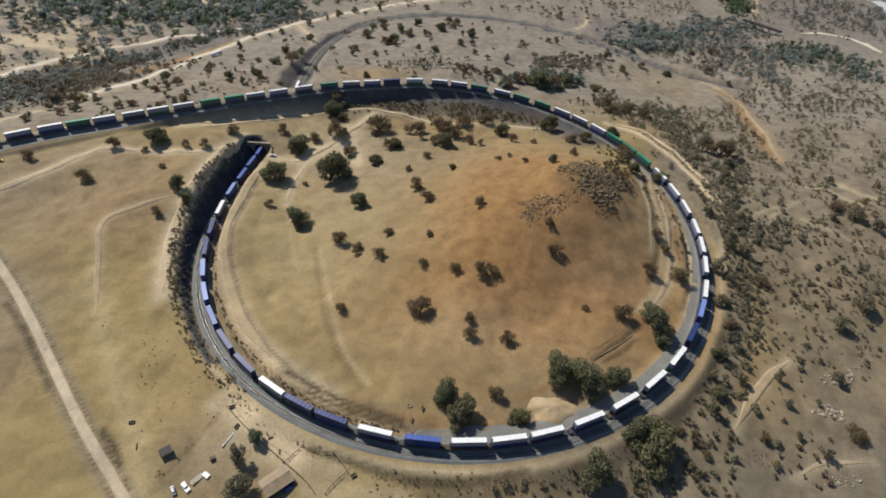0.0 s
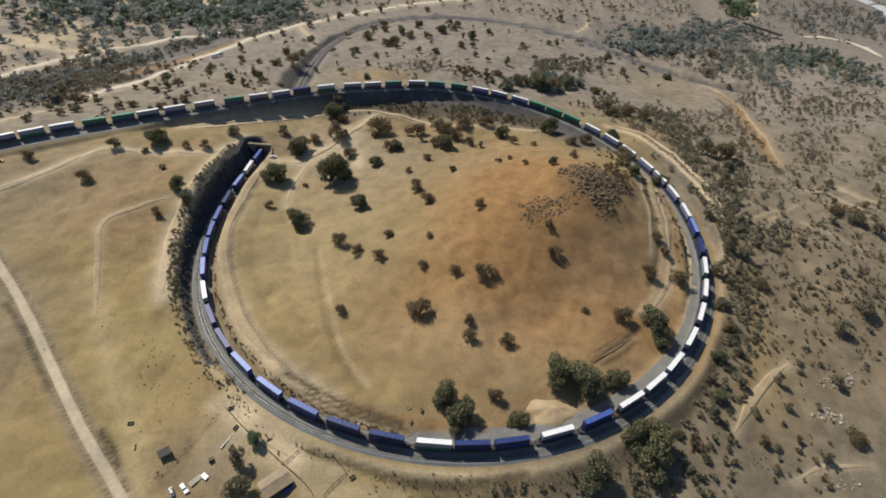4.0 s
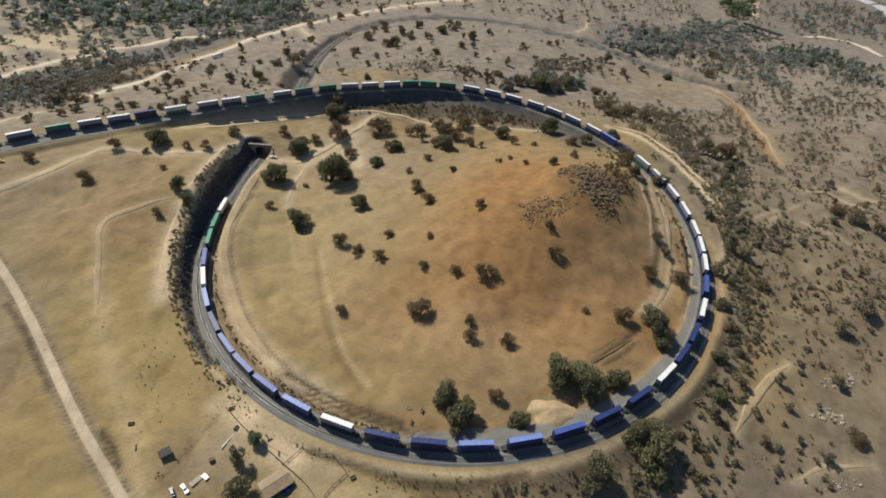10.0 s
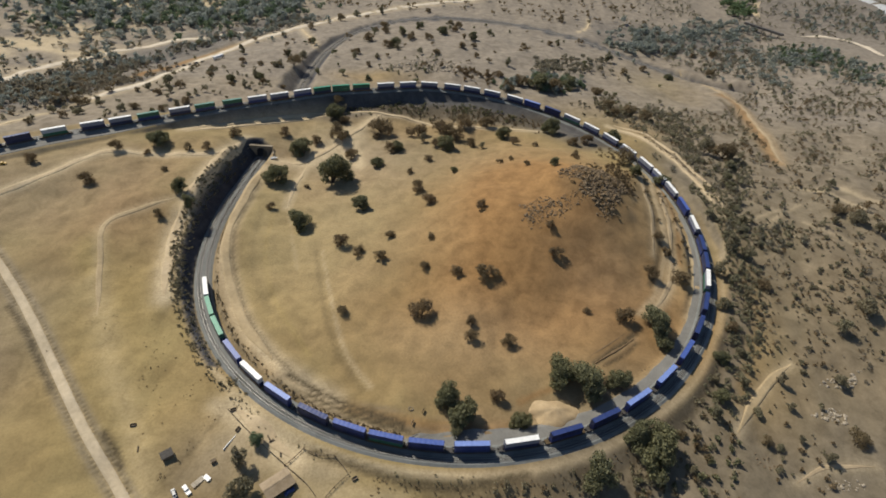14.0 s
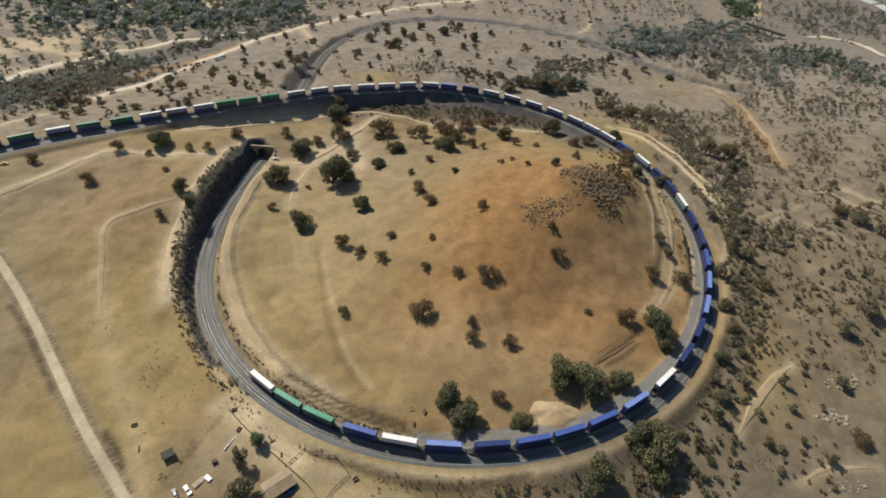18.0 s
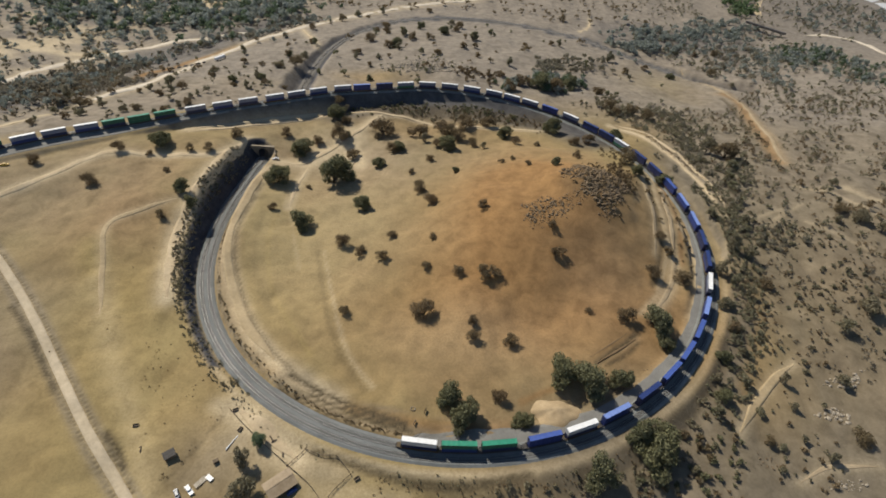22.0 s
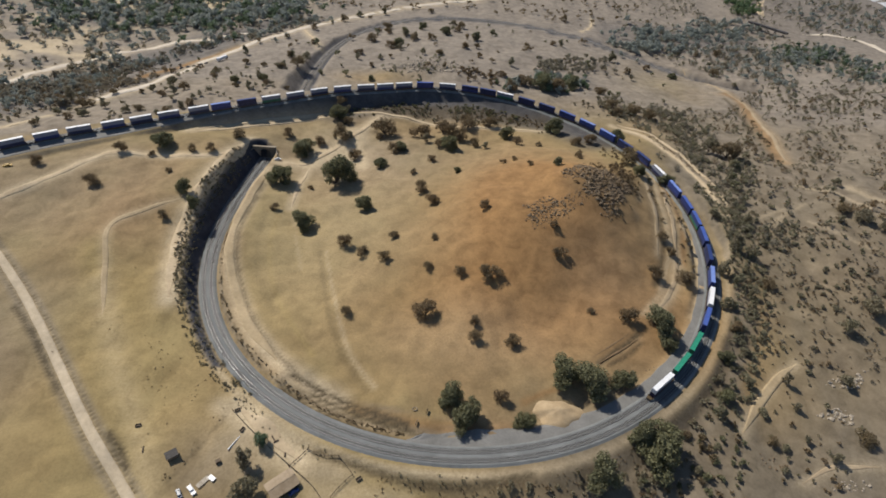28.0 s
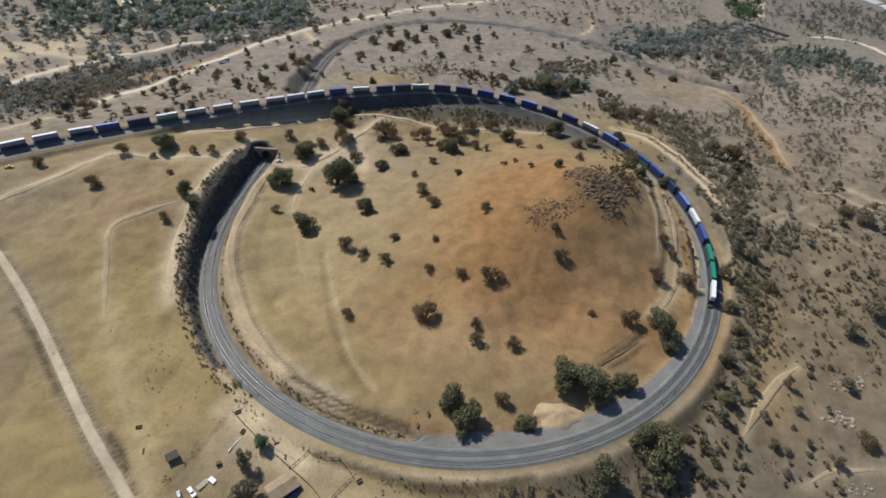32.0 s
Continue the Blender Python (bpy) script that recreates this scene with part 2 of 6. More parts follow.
GRAVEL = mottled("grey_gravel", (0.158, 0.154, 0.142), (0.235, 0.228, 0.211), 0.08, fine=14, relief=0.4)
TIE = mottled("weathered_tie", (0.050, 0.046, 0.042), (0.115, 0.105, 0.096), 1.2)
RAIL = mottled("rail_steel", (0.31, 0.305, 0.295), (0.45, 0.44, 0.43), 0.4, 0.44, 0.1, 0.01, 0.85)
CONCRETE = mottled("old_concrete", (0.20, 0.165, 0.12), (0.36, 0.305, 0.235), 0.25)
SOOT = mottled("sooty_lining", (0.03, 0.028, 0.026), (0.07, 0.065, 0.06), 0.3)
ROCK = mottled("dark_granite", (0.070, 0.052, 0.033), (0.325, 0.237, 0.150), 0.35, fine=5, relief=0.7, depth=0.3, coord="Object")
PALE_ROCK = mottled("pale_ledge_rock", (0.17, 0.14, 0.105), (0.58, 0.505, 0.40), 0.4, fine=5, relief=0.7, depth=0.3)
RUT = mottled("rutted_soil", (0.150, 0.098, 0.052), (0.225, 0.152, 0.086), 0.3)
TIPPED = mottled("tipped_soil", (0.345, 0.255, 0.150), (0.455, 0.345, 0.212), 0.25)
BARK = mottled("oak_bark", (0.060, 0.046, 0.034), (0.14, 0.112, 0.088), 1.5)
LEAF_GREEN = leaf_material("green_oak_leaves", (0.110, 0.112, 0.066), (0.248, 0.242, 0.140), (0.188, 0.182, 0.094))
LEAF_DRY = leaf_material("dry_oak_leaves", (0.130, 0.094, 0.056), (0.290, 0.213, 0.126), (0.205, 0.166, 0.096))
LEAF_GREY = leaf_material("grey_scrub_leaves", (0.148, 0.129, 0.085), (0.335, 0.290, 0.194), (0.222, 0.220, 0.137))
LEAF_LIME = leaf_material("bright_green_leaves", (0.105, 0.148, 0.072), (0.220, 0.285, 0.150), (0.16, 0.22, 0.11))
# Paler, greyer leaves for far brush and trees, with distance haze mixed in.
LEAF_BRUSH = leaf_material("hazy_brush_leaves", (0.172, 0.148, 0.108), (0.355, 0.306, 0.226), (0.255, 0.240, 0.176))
LEAF_HAZE = leaf_material("hazy_green_leaves", (0.205, 0.228, 0.203), (0.395, 0.415, 0.365), (0.285, 0.312, 0.270))
LEAF_STRAW = leaf_material("dead_grass_blades", (0.175, 0.128, 0.075), (0.300, 0.225, 0.138), (0.250, 0.185, 0.110))
LEAF_LUSH = leaf_material("creek_leaves", (0.095, 0.124, 0.076), (0.205, 0.250, 0.150), (0.135, 0.190, 0.112))
STEEL_DARK = mottled("dark_car_steel", (0.045, 0.042, 0.04), (0.10, 0.09, 0.085), 0.5, 0.6)
YELLOW_STEEL = mottled("faded_car_steel", (0.075, 0.052, 0.028), (0.14, 0.098, 0.05), 0.5, 0.6)
PAINTS = {
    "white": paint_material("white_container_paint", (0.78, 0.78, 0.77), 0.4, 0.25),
    # The next two are white sides with shade mixed into the colour.
    "dimmed white": paint_material("dimmed_white_container_paint", (0.50, 0.51, 0.53), 0.45, 0.5),
    "shaded white": paint_material("shaded_white_container_paint", (0.185, 0.205, 0.270), 0.42, 0.5),
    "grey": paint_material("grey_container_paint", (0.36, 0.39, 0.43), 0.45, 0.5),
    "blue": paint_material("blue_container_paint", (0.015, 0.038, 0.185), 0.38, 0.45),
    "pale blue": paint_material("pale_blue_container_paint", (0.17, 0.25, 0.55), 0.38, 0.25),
    # Blue sides kept dark as in shade; their roof partners painted as sunlit.
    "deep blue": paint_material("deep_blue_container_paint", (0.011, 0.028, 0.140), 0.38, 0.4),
    "lit blue": paint_material("lit_blue_container_paint", (0.058, 0.105, 0.345), 0.36, 0.35),
    "lit green": paint_material("lit_green_container_paint", (0.10, 0.24, 0.19), 0.4, 0.5),
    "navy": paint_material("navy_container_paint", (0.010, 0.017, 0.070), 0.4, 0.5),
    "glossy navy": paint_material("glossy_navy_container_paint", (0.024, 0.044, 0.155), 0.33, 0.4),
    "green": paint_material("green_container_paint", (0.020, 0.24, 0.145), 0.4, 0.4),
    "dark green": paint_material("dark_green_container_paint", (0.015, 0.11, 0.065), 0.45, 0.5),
}
ROOF_TIN = mottled("tan_roof_metal", (0.25, 0.185, 0.115), (0.36, 0.28, 0.19), 0.3, 0.6)
PALE_PLANK = mottled("bleached_planks", (0.34, 0.29, 0.22), (0.55, 0.49, 0.40), 0.8)
DUSTY_BALLAST = mottled("dusty_ballast", (0.125, 0.115, 0.102), (0.195, 0.180, 0.160), 0.12, fine=16, relief=0.5, depth=0.15)
PLANK = mottled("weathered_wood", (0.10, 0.075, 0.05), (0.22, 0.17, 0.12), 0.8)
GLASS_DARK = surface("dark_glass", (0.02, 0.025, 0.03), 0.12)[0]
TYRE = surface("black_rubber", (0.02, 0.02, 0.02), 0.8)[0]
CAR_WHITE = paint_material("white_car_paint", (0.75, 0.75, 0.74), 0.3, 0.15)
CAR_GREY = paint_material("grey_car_paint", (0.22, 0.23, 0.25), 0.3, 0.2)
CAR_DARK = paint_material("dark_car_paint", (0.045, 0.04, 0.036), 0.4, 0.4)
CAR_BLUE = paint_material("blue_car_paint", (0.05, 0.08, 0.22), 0.3, 0.2)
CAR_YELLOW = paint_material("yellow_machine_paint", (0.55, 0.33, 0.04), 0.45, 0.4)


# ---- helpers for meshes ----
def mesh_object(name, verts, faces, material, parent=None, smooth=False, label=""):
    me = bpy.data.meshes.new(name)
    me.from_pydata([tuple(v) for v in verts], [], [tuple(f) for f in faces])
    me.materials.append(material)
    if smooth:
        me.polygons.foreach_set("use_smooth", [True] * len(me.polygons))
    me.update()
    ob = new(name, me)
    if parent:
        ob.parent = parent
    if label:
        ob["label"] = label
    return ob


def part(name, bm, material, parent, label=""):
    """One mesh object under a thing or a part."""
    me = bpy.data.meshes.new(name)
    bm.normal_update()
    bm.to_mesh(me)
    bm.free()
    me.materials.append(material)
    ob = new(name, me)
    if parent:
        ob.parent = parent
    if label:
        ob["label"] = label
    return ob


def add_box(bm, cx, cy, cz, sx, sy, sz, rz=0.0, bevel=0.0):
    m = pose(cx, cy, cz, 0, 0, rz) @ Matrix.Diagonal((sx, sy, sz, 1))
    made = bmesh.ops.create_cube(bm, size=1, matrix=m)["verts"]
    if bevel:
        edges = list({e for v in made for e in v.link_edges})
        bmesh.ops.bevel(bm, geom=edges, offset=bevel, segments=1, affect="EDGES")
    return made


def add_tube(bm, a, b, ra, rb, seg=8, caps=True):
    a, b = Vector(a), Vector(b)
    m = Matrix.Translation((a + b) / 2) @ (b - a).to_track_quat("Z", "Y").to_matrix().to_4x4()
    bmesh.ops.create_cone(bm, cap_ends=caps, segments=seg, radius1=ra, radius2=rb, depth=(b - a).length, matrix=m)


def ground_z(x, y):
    return float(height(np.array([x]), np.array([y]))[0])


COUNTY_ROAD = [(-274, -88), (-252, -106), (-227, -128), (-201, -153), (-175, -178), (-153, -198), (-132, -216)]
FIELD_TRACK = [(-302, -36), (-290, -20), (-280, -6), (-271, 11), (-262, 18), (-244, 22), (-224, 26), (-201, 30), (-186, 38), (-181, 52)]
FIELD_SPUR = [(-190, -25), (-206, -40), (-221, -57), (-209, -88), (-192, -124)]
RIM_TRACK = [(-176, 73), (-180, 46), (-182, 22), (-182, -16), (-181, -36), (-177, -60), (-169, -88), (-161, -109)]
INNER_TRACK = [(-150, 41), (-150, -4), (-149, -38), (-142, -67), (-130, -92), (-111, -122), (-89, -144), (-65, -157), (-53, -163)]
WASH_TRACK = [(-147, 55), (-130, 56), (-119, 64), (-107, 84), (-94, 105), (-81, 131), (-74, 144)]
FOOT_TRACK = [(-132, 137), (-111, 143), (-91, 146), (-64, 145), (-37, 141), (-10, 132), (16, 130), (37, 132), (72, 126)]
WASH_SPUR = [(-122, 55), (-122, 23), (-120, -9)]
BANK_TRACK = [(-226, 71), (-196, 96), (-163, 117), (-118, 144)]
BENCH_TRACK = [(138, 147), (164, 129), (183, 89), (193, 46), (195, 8)]
GULLY_TRACK = [(284, 385), (297, 324), (306, 264), (298, 190), (287, 130), (281, 100)]
SLOPE_TRACK = [(148, -163), (165, -143), (182, -126), (195, -117)]
CORNER_TRACK = [(170, -184), (186, -176), (201, -174), (214, -173)]
VALLEY_ROAD = [(-347, 125), (-329, 160), (-320, 224), (-296, 317), (-266, 376), (-218, 453), (-157, 520), (-69, 609), (25, 670)]
VALLEY_SPUR = [(-370, 50), (-352, 83)]
CREEK_ROAD = [(-493, 196), (-498, 262), (-478, 303), (-414, 362), (-356, 388)]
HILL_RUT = [(143, 60), (140, 19), (136, -17), (131, -47)]
SIDE_RUT = [(156, 59), (154, 24), (149, -12), (145, -43)]
RUT_A = [(81, -132), (92, -124), (105, -114)]
RUT_B = [(144, -32), (142, -55), (134, -74), (119, -95)]
SERVICE_TRACK = [(157, -15), (163, -37), (155, -70), (144, -94)]
YARD_TRACK = [(-100, -171), (-86, -180), (-74, -188), (-64, -194)]
FAR_ROAD = [(547, 611), (577, 600), (601, 578), (614, 540), (620, 496)]
HIGHWAY = [(728, 850), (745, 800), (755, 770), (750, 722), (738, 650)]
BRIDGE_TRACK = [(553, 797), (527, 736), (513, 685)]
HILL_TRACK = [(-235, 440), (-202, 380), (-182, 337)]
KNOLL_TRACK = [(169, 524), (191, 560), (201, 611)]
FAR_HOUSE = (-549, 562)
DUSTY = [(COUNTY_ROAD, 4.5, 0.5), (FIELD_TRACK, 4.8, 0.9), (FIELD_SPUR, 4.0, 0.4), (RIM_TRACK, 6.5, 1.0), (INNER_TRACK, 6.0, 0.9),
         (WASH_TRACK, 7.0, 0.85), (FOOT_TRACK, 3.0, 0.8), (WASH_SPUR, 4.5, 0.7), (BANK_TRACK, 6.0, 0.8), (BENCH_TRACK, 3.0, 0.8), (GULLY_TRACK, 5, 0.25),
         (SLOPE_TRACK, 3.2, 0.5), (CORNER_TRACK, 3.0, 0.4), (VALLEY_ROAD, 9.0, 0.8), (VALLEY_SPUR, 4.0, 0.9), (CREEK_ROAD, 8.0, 0.9),
         (RUT_A, 2.6, 0.2), (RUT_B, 4.0, 0.7), (SERVICE_TRACK, 4.0, 0.9), (YARD_TRACK, 9.0, 1.0), (HILL_RUT, 3.0, 0.4), (SIDE_RUT, 3.0, 0.45), (HILL_TRACK, 5.0, 0.8), (KNOLL_TRACK, 3.5, 0.8)]


# Worn, bleached and grassy streaks of the soil: line, half width, kind of soil, strength.
STREAKS = [([(-220, -77), (-196, -116), (-171, -151), (-148, -180), (-124, -215)], 11, "straw", 0.9),
           ([(-205, -100), (-171, -151), (-146, -182), (-122, -218)], 7, "dust", 0.3),
           ([(-241, -124), (-219, -142), (-207, -154), (-192, -168)], 1.8, "thatch", 0.88),
           ([(-236, -128), (-215, -146), (-203, -158), (-189, -172)], 1.5, "thatch", 0.62),
           ([(-153, -190), (-145, -197), (-139, -204)], 1.6, "thatch", 1.0),
           ([(-276, -90), (-254, -108.5), (-229, -130.5), (-203, -155.5), (-177, -180.5), (-155, -200.5), (-134, -218.5)], 1.0, "thatch", 0.7),
           ([(-272, -86), (-250, -103.5), (-225, -125.5), (-199, -150.5), (-173, -175.5), (-151, -195.5), (-130, -213.5)], 1.0, "thatch", 0.8),
           # Dark patch under the hilltop boulders: the shade of their gaps, painted.
           ([(84, -8), (98, -2), (108, 8)], 15, "thatch", 0.55),
           # Broad dark band along the upper bank.
           ([(72, 146), (22, 158), (-30, 160), (-78, 154)], 11, "thatch", 0.75),
           ([(-118, -209), (-114, -200), (-109, -188), (-105, -177)], 1.1, "thatch", 0.4),
           ([(-110, -207), (-100, -196), (-92, -186)], 11, "brown", 0.55),
           ([(-108, -171), (-95, -179), (-83, -184), (-70, -191)], 5.5, "dust", 0.75),
           ([(-62, -201), (-53, -197), (-42, -201)], 6, "dust", 0.3),
           ([(-78, -152.5), (-66, -157), (-55, -161.5), (-37, -168.5), (-17, -175.5)], 1.8, "thatch", 1.0),
           ([(-66, -161), (-48, -168), (-31, -174), (-10, -180)], 1.5, "thatch", 1.0),
           ([(-82, -160), (-65, -170), (-49, -176), (-32, -181), (-14, -185)], 1.9, "thatch", 1.0),
           ([(-72, -163), (-56, -169), (-40, -174.5)], 1.4, "thatch", 0.75),
           ([(-78, -156), (-58, -165), (-40, -172), (-14, -179)], 1.6, "straw", 0.9),
           ([(-90, -152), (-70, -165.5), (-50, -172.5), (-30, -177.5)], 1.2, "dust", 0.5),
           ([(-146, 14), (-145, -35), (-136.5, -70), (-120, -102), (-100, -131), (-76, -152)], 1.7, "thatch", 0.62),
           ([(-153, 30), (-153.5, -10), (-151, -45), (-143, -75), (-130, -99), (-110, -128), (-88, -151)], 3.0, "red", 0.9),
           ([(-84, -54), (-66, -104), (-53, -134), (-36, -155)], 1.6, "dust", 0.5),
           ([(-88, -54), (-71, -104), (-57, -134), (-40, -157)], 1.8, "thatch", 0.31),
           ([(-117, -14), (-108, -39), (-96, -71)], 2.0, "dust", 0.4),
           ([(-134, -20), (-130, -50), (-120, -80), (-100, -112)], 2.4, "thatch", 0.2),
           ([(-126, -20), (-121, -52), (-110, -84), (-92, -114), (-72, -138)], 2.2, "straw", 0.7),
           ([(-57, -191), (-35, -196.7), (-14, -201.5), (6, -203), (20, -201), (41, -195)], 2.2, "thatch", 0.8),
           ([(-52, -209), (-33, -206.5), (-16, -207), (2, -212)], 5.5, "straw", 1.0),
           ([(-52, -210), (-33, -208), (-14, -209)], 5, "dust", 0.4),
           ([(-58, -187), (-36, -192), (-10, -194), (18, -192.5), (46, -186)], 2.0, "straw", 0.8),
           ([(0, -206), (30, -206), (60, -200), (90, -192)], 7, "thatch", 0.3),
           ([(95, -172), (120, -158), (143, -135), (158, -108)], 4.1, "thatch", 0.56),
           ([(100, -183), (128, -166), (152, -140)], 7, "brown", 0.9),
           ([(-118, 62), (-112, 76), (-102, 90), (-93, 106)], 12.0, "dust", 1.0),
           ([(-80, 58), (-84, 74), (-90, 92), (-94, 106)], 7.0, "dust", 0.8),
           ([(-98, 58), (-96, 80), (-94, 100)], 13.0, "dust", 0.95),
           ([(-146, 53), (-128, 56), (-116, 55)], 3.0, "dust", 0.9),
           ([(270, 57), (294, 49), (305, 31), (311, 15)], 2.6, "dust", 0.5),
           ([(253, 5), (269, -7), (284, -20)], 2.0, "dust", 0.4),
           ([(178, -41), (191, -19), (217, 7), (242, 20)], 1.8, "dust", 0.3),
           ([(154, 70), (148, 25), (143, -17), (140, -42), (127, -76)], 2.2, "dust", 0.55),
           ([(150, 66), (144, 25), (139, -17), (136, -42), (124, -72)], 2.0, "thatch", 0.75),
           ([(158, 66), (154, 25), (149, -17), (144, -46)], 1.9, "thatch", 0.62),
           ([(161, 60), (160, 20), (155, -17), (148, -50)], 3.0, "red", 0.9),
           ([(112, -95), (124, -81), (138, -64)], 2.0, "dust", 0.5),
           ([(81, -132), (92, -123), (106, -111)], 1.6, "thatch", 1.0),
           ([(86, -133), (96, -126), (106, -117)], 1.4, "thatch", 0.75),
           ([(40, -157), (50, -152), (58, -149), (75, -139)], 2.6, "red", 0.9),
           ([(-366, 214), (-346, 248), (-324, 276), (-308, 314), (-290, 346)], 9, "red", 1.0),
           ([(302, 285), (304, 255), (296, 205), (286, 145), (277, 100)], 9, "red", 1.0),
           ([(289, 262), (287, 215), (276, 160)], 2.5, "thatch", 0.8),
           ([(-594, 346), (-553, 337), (-510, 327), (-477, 330), (-441, 332)], 11, "dust", 0.9),
           ([(-637, 473), (-578, 445), (-529, 419)], 12, "dust", 0.8),
           ([(221, -2), (235, 10), (253, 23), (263, 31)], 1.8, "dust", 0.35),
           ([(310, 58), (317, 47), (325, 40)], 3.5, "dust", 0.5)]


# ---- the land: one sheet to the horizon ----
def spread(lo, hi, step, end, grow=1.09):
    mid = list(np.arange(lo, hi + step / 2, step))
    d, a, b = step, [], []
    x = lo
    while x > -end:
        d *= grow
        x -= d
        a.append(x)
    d, x = step, hi
    while x < end:
        d *= grow
        x += d
        b.append(x)
    return np.array(a[::-1] + mid + b)


def bell(x, y, cx, cy, rx, ry):
    return np.exp(-((x - cx) / rx) ** 2 - ((y - cy) / ry) ** 2)


def build_ground():
    xs, ys = spread(-330, 330, 1.8, 6000, 1.07), spread(-250, 260, 1.8, 6000, 1.05)
    gx, gy = np.meshgrid(xs, ys)
    gz = height(gx, gy)
    nx, ny = len(xs), len(ys)
    v = np.stack([gx.ravel(), gy.ravel(), gz.ravel()], 1)
    i = (np.arange(ny - 1)[:, None] * nx + np.arange(nx - 1)[None]).ravel()
    f = np.stack([i, i + 1, i + nx + 1, i + nx], 1)
    me = bpy.data.meshes.new("ground")
    me.vertices.add(len(v))
    me.vertices.foreach_set("co", v.ravel())
    me.loops.add(f.size)
    me.loops.foreach_set("vertex_index", f.ravel())
    me.polygons.add(len(f))
    me.polygons.foreach_set("loop_start", np.arange(len(f)) * 4)
    me.polygons.foreach_set("use_smooth", np.ones(len(f), bool))
    me.update()
    x, y = v[:, 0], v[:, 1]
    red = np.clip(1.1 * bell(x, y, 48, 5, 62, 66) + 0.8 * bell(x, y, 58, -80, 80, 65) + 0.35 * bell(x, y, -60, 140, 60, 30)
                  + 0.3 * bell(x, y, 130, -110, 60, 60) + 0.4 * bell(x, y, -225, -55, 45, 50) + 0.4 * bell(x, y, 0, -115, 75, 45), 0, 1)
    straw = np.clip(0.4 * bell(x, y, -160, -170, 60, 70) + 0.3 * bell(x, y, -95, -60, 40, 90) + 0.6 * bell(x, y, -190, -115, 22, 40), 0, 1)
    # Brown soil; its bells on the hill's southeast flank also paint shade there.
    brown = np.clip(np.clip((x - 165) / 40, 0, 1) * 0.75 + np.clip((y - 240) / 150, 0, 0.4)
                    + 1.0 * bell(x, y, 120, -200, 90, 45) + 0.2 * bell(x, y, 105, -45, 40, 40) + 0.8 * bell(x, y, 178, 60, 20, 60) + 1.2 * bell(x, y, 18, 160, 72, 19)
                    + 0.3 * bell(x, y, 150, -20, 16, 50) + 0.12 * bell(x, y, 75, -60, 60, 45) + 0.8 * bell(x, y, 110, -165, 60, 35) + 0.55 * bell(x, y, -97, -202, 32, 16) + 0.5 * bell(x, y, -50, -201, 16, 9), 0, 0.95)
    sy, sx = np.gradient(gz, ys, xs)
    brown = np.maximum(brown, np.clip((np.hypot(sx, sy).ravel() - 0.5) / 0.5, 0, 1)) * (1 - 0.7 * red)
    dust = np.zeros_like(x)
    for pts, w, k in DUSTY:
        q = smooth_line(pts, 3.0)
        near = np.nonzero((x > q[:, 0].min() - 25) & (x < q[:, 0].max() + 25) & (y > q[:, 1].min() - 25) & (y < q[:, 1].max() + 25))[0]
        for c in range(0, len(near), 8000):
            j = near[c:c + 8000]
            d2 = ((x[j, None] - q[None, :, 0]) ** 2 + (y[j, None] - q[None, :, 1]) ** 2).min(1)
            dust[j] = np.maximum(dust[j], k * np.exp(-d2 / w ** 2))
    for q, gap, w, k in ((smooth_line([(-330, -45)] + COUNTY_ROAD + [(-100, -245)], 3.0), 4.2, 1.5, 0.8), (LINE[LINE[:, 3] < TUNNEL[0], :2], 9.0, 5.0, 0.9)):
        near = np.nonzero((x > q[:, 0].min() - 25) & (x < q[:, 0].max() + 25) & (y > q[:, 1].min() - 25) & (y < q[:, 1].max() + 25))[0]
        for c in range(0, len(near), 8000):
            j = near[c:c + 8000]
            d = np.sqrt(((x[j, None] - q[None, :, 0]) ** 2 + (y[j, None] - q[None, :, 1]) ** 2).min(1))
            brown[j] = np.maximum(brown[j], k * np.exp(-((d - gap) / w) ** 2))
    near = np.nonzero((np.hypot(x, y) < 240))[0]
    q = LINE[(LINE[:, 3] > -230) & (LINE[:, 3] < 330)]
    for c in range(0, len(near), 8000):
        j = near[c:c + 8000]
        d = np.sqrt(((x[j, None] - q[None, :, 0]) ** 2 + (y[j, None] - q[None, :, 1]) ** 2).min(1))
        m = ((x[j, None] - q[None, :, 0]) ** 2 + (y[j, None] - q[None, :, 1]) ** 2).argmin(1)
        within_loop = np.hypot(x[j], y[j]) < np.hypot(q[m, 0], q[m, 1])
        inner = within_loop & (q[m, 3] < 40)
        brown[j] = np.maximum(brown[j], 0.7 * inner * np.exp(-((d - 10.5) / 3.2) ** 2))
        brown[j] = np.maximum(brown[j], 0.9 * ~within_loop * np.interp(q[m, 3], [-90, -40, 0, 50, 90, 200, 240, 330], [0, 0.15, 0.25, 0.5, 1, 1, 0.75, 0.75]) * np.clip((d - 9.5) / 3, 0, 1) * np.clip((34 - d) / 12, 0, 1))
        worn = np.interp(q[m, 3], [-170, -130, 10, 40], [0, 1, 1, 0]) * (0.6 + 0.4 * np.sin(q[m, 3] / 7.0))
        brown[j] = np.maximum(brown[j], 0.6 * inner * worn * (np.exp(-((d - 14.5) / 1.7) ** 2) + np.exp(-((d - 19) / 1.7) ** 2)))
        red[j] = np.maximum(red[j], 0.8 * inner * np.exp(-((d - 13) / 6.0) ** 2))
        dust[j] = np.maximum(dust[j], 0.75 * (1 - 0.7 * inner) * np.interp(q[m, 3], [0, 60, 190, 230], [1, 0.35, 0.35, 1]) * np.interp(q[m, 3], [200, 260], [1, 0.1]) * np.exp(-((d - 9.0) / 2.0) ** 2))
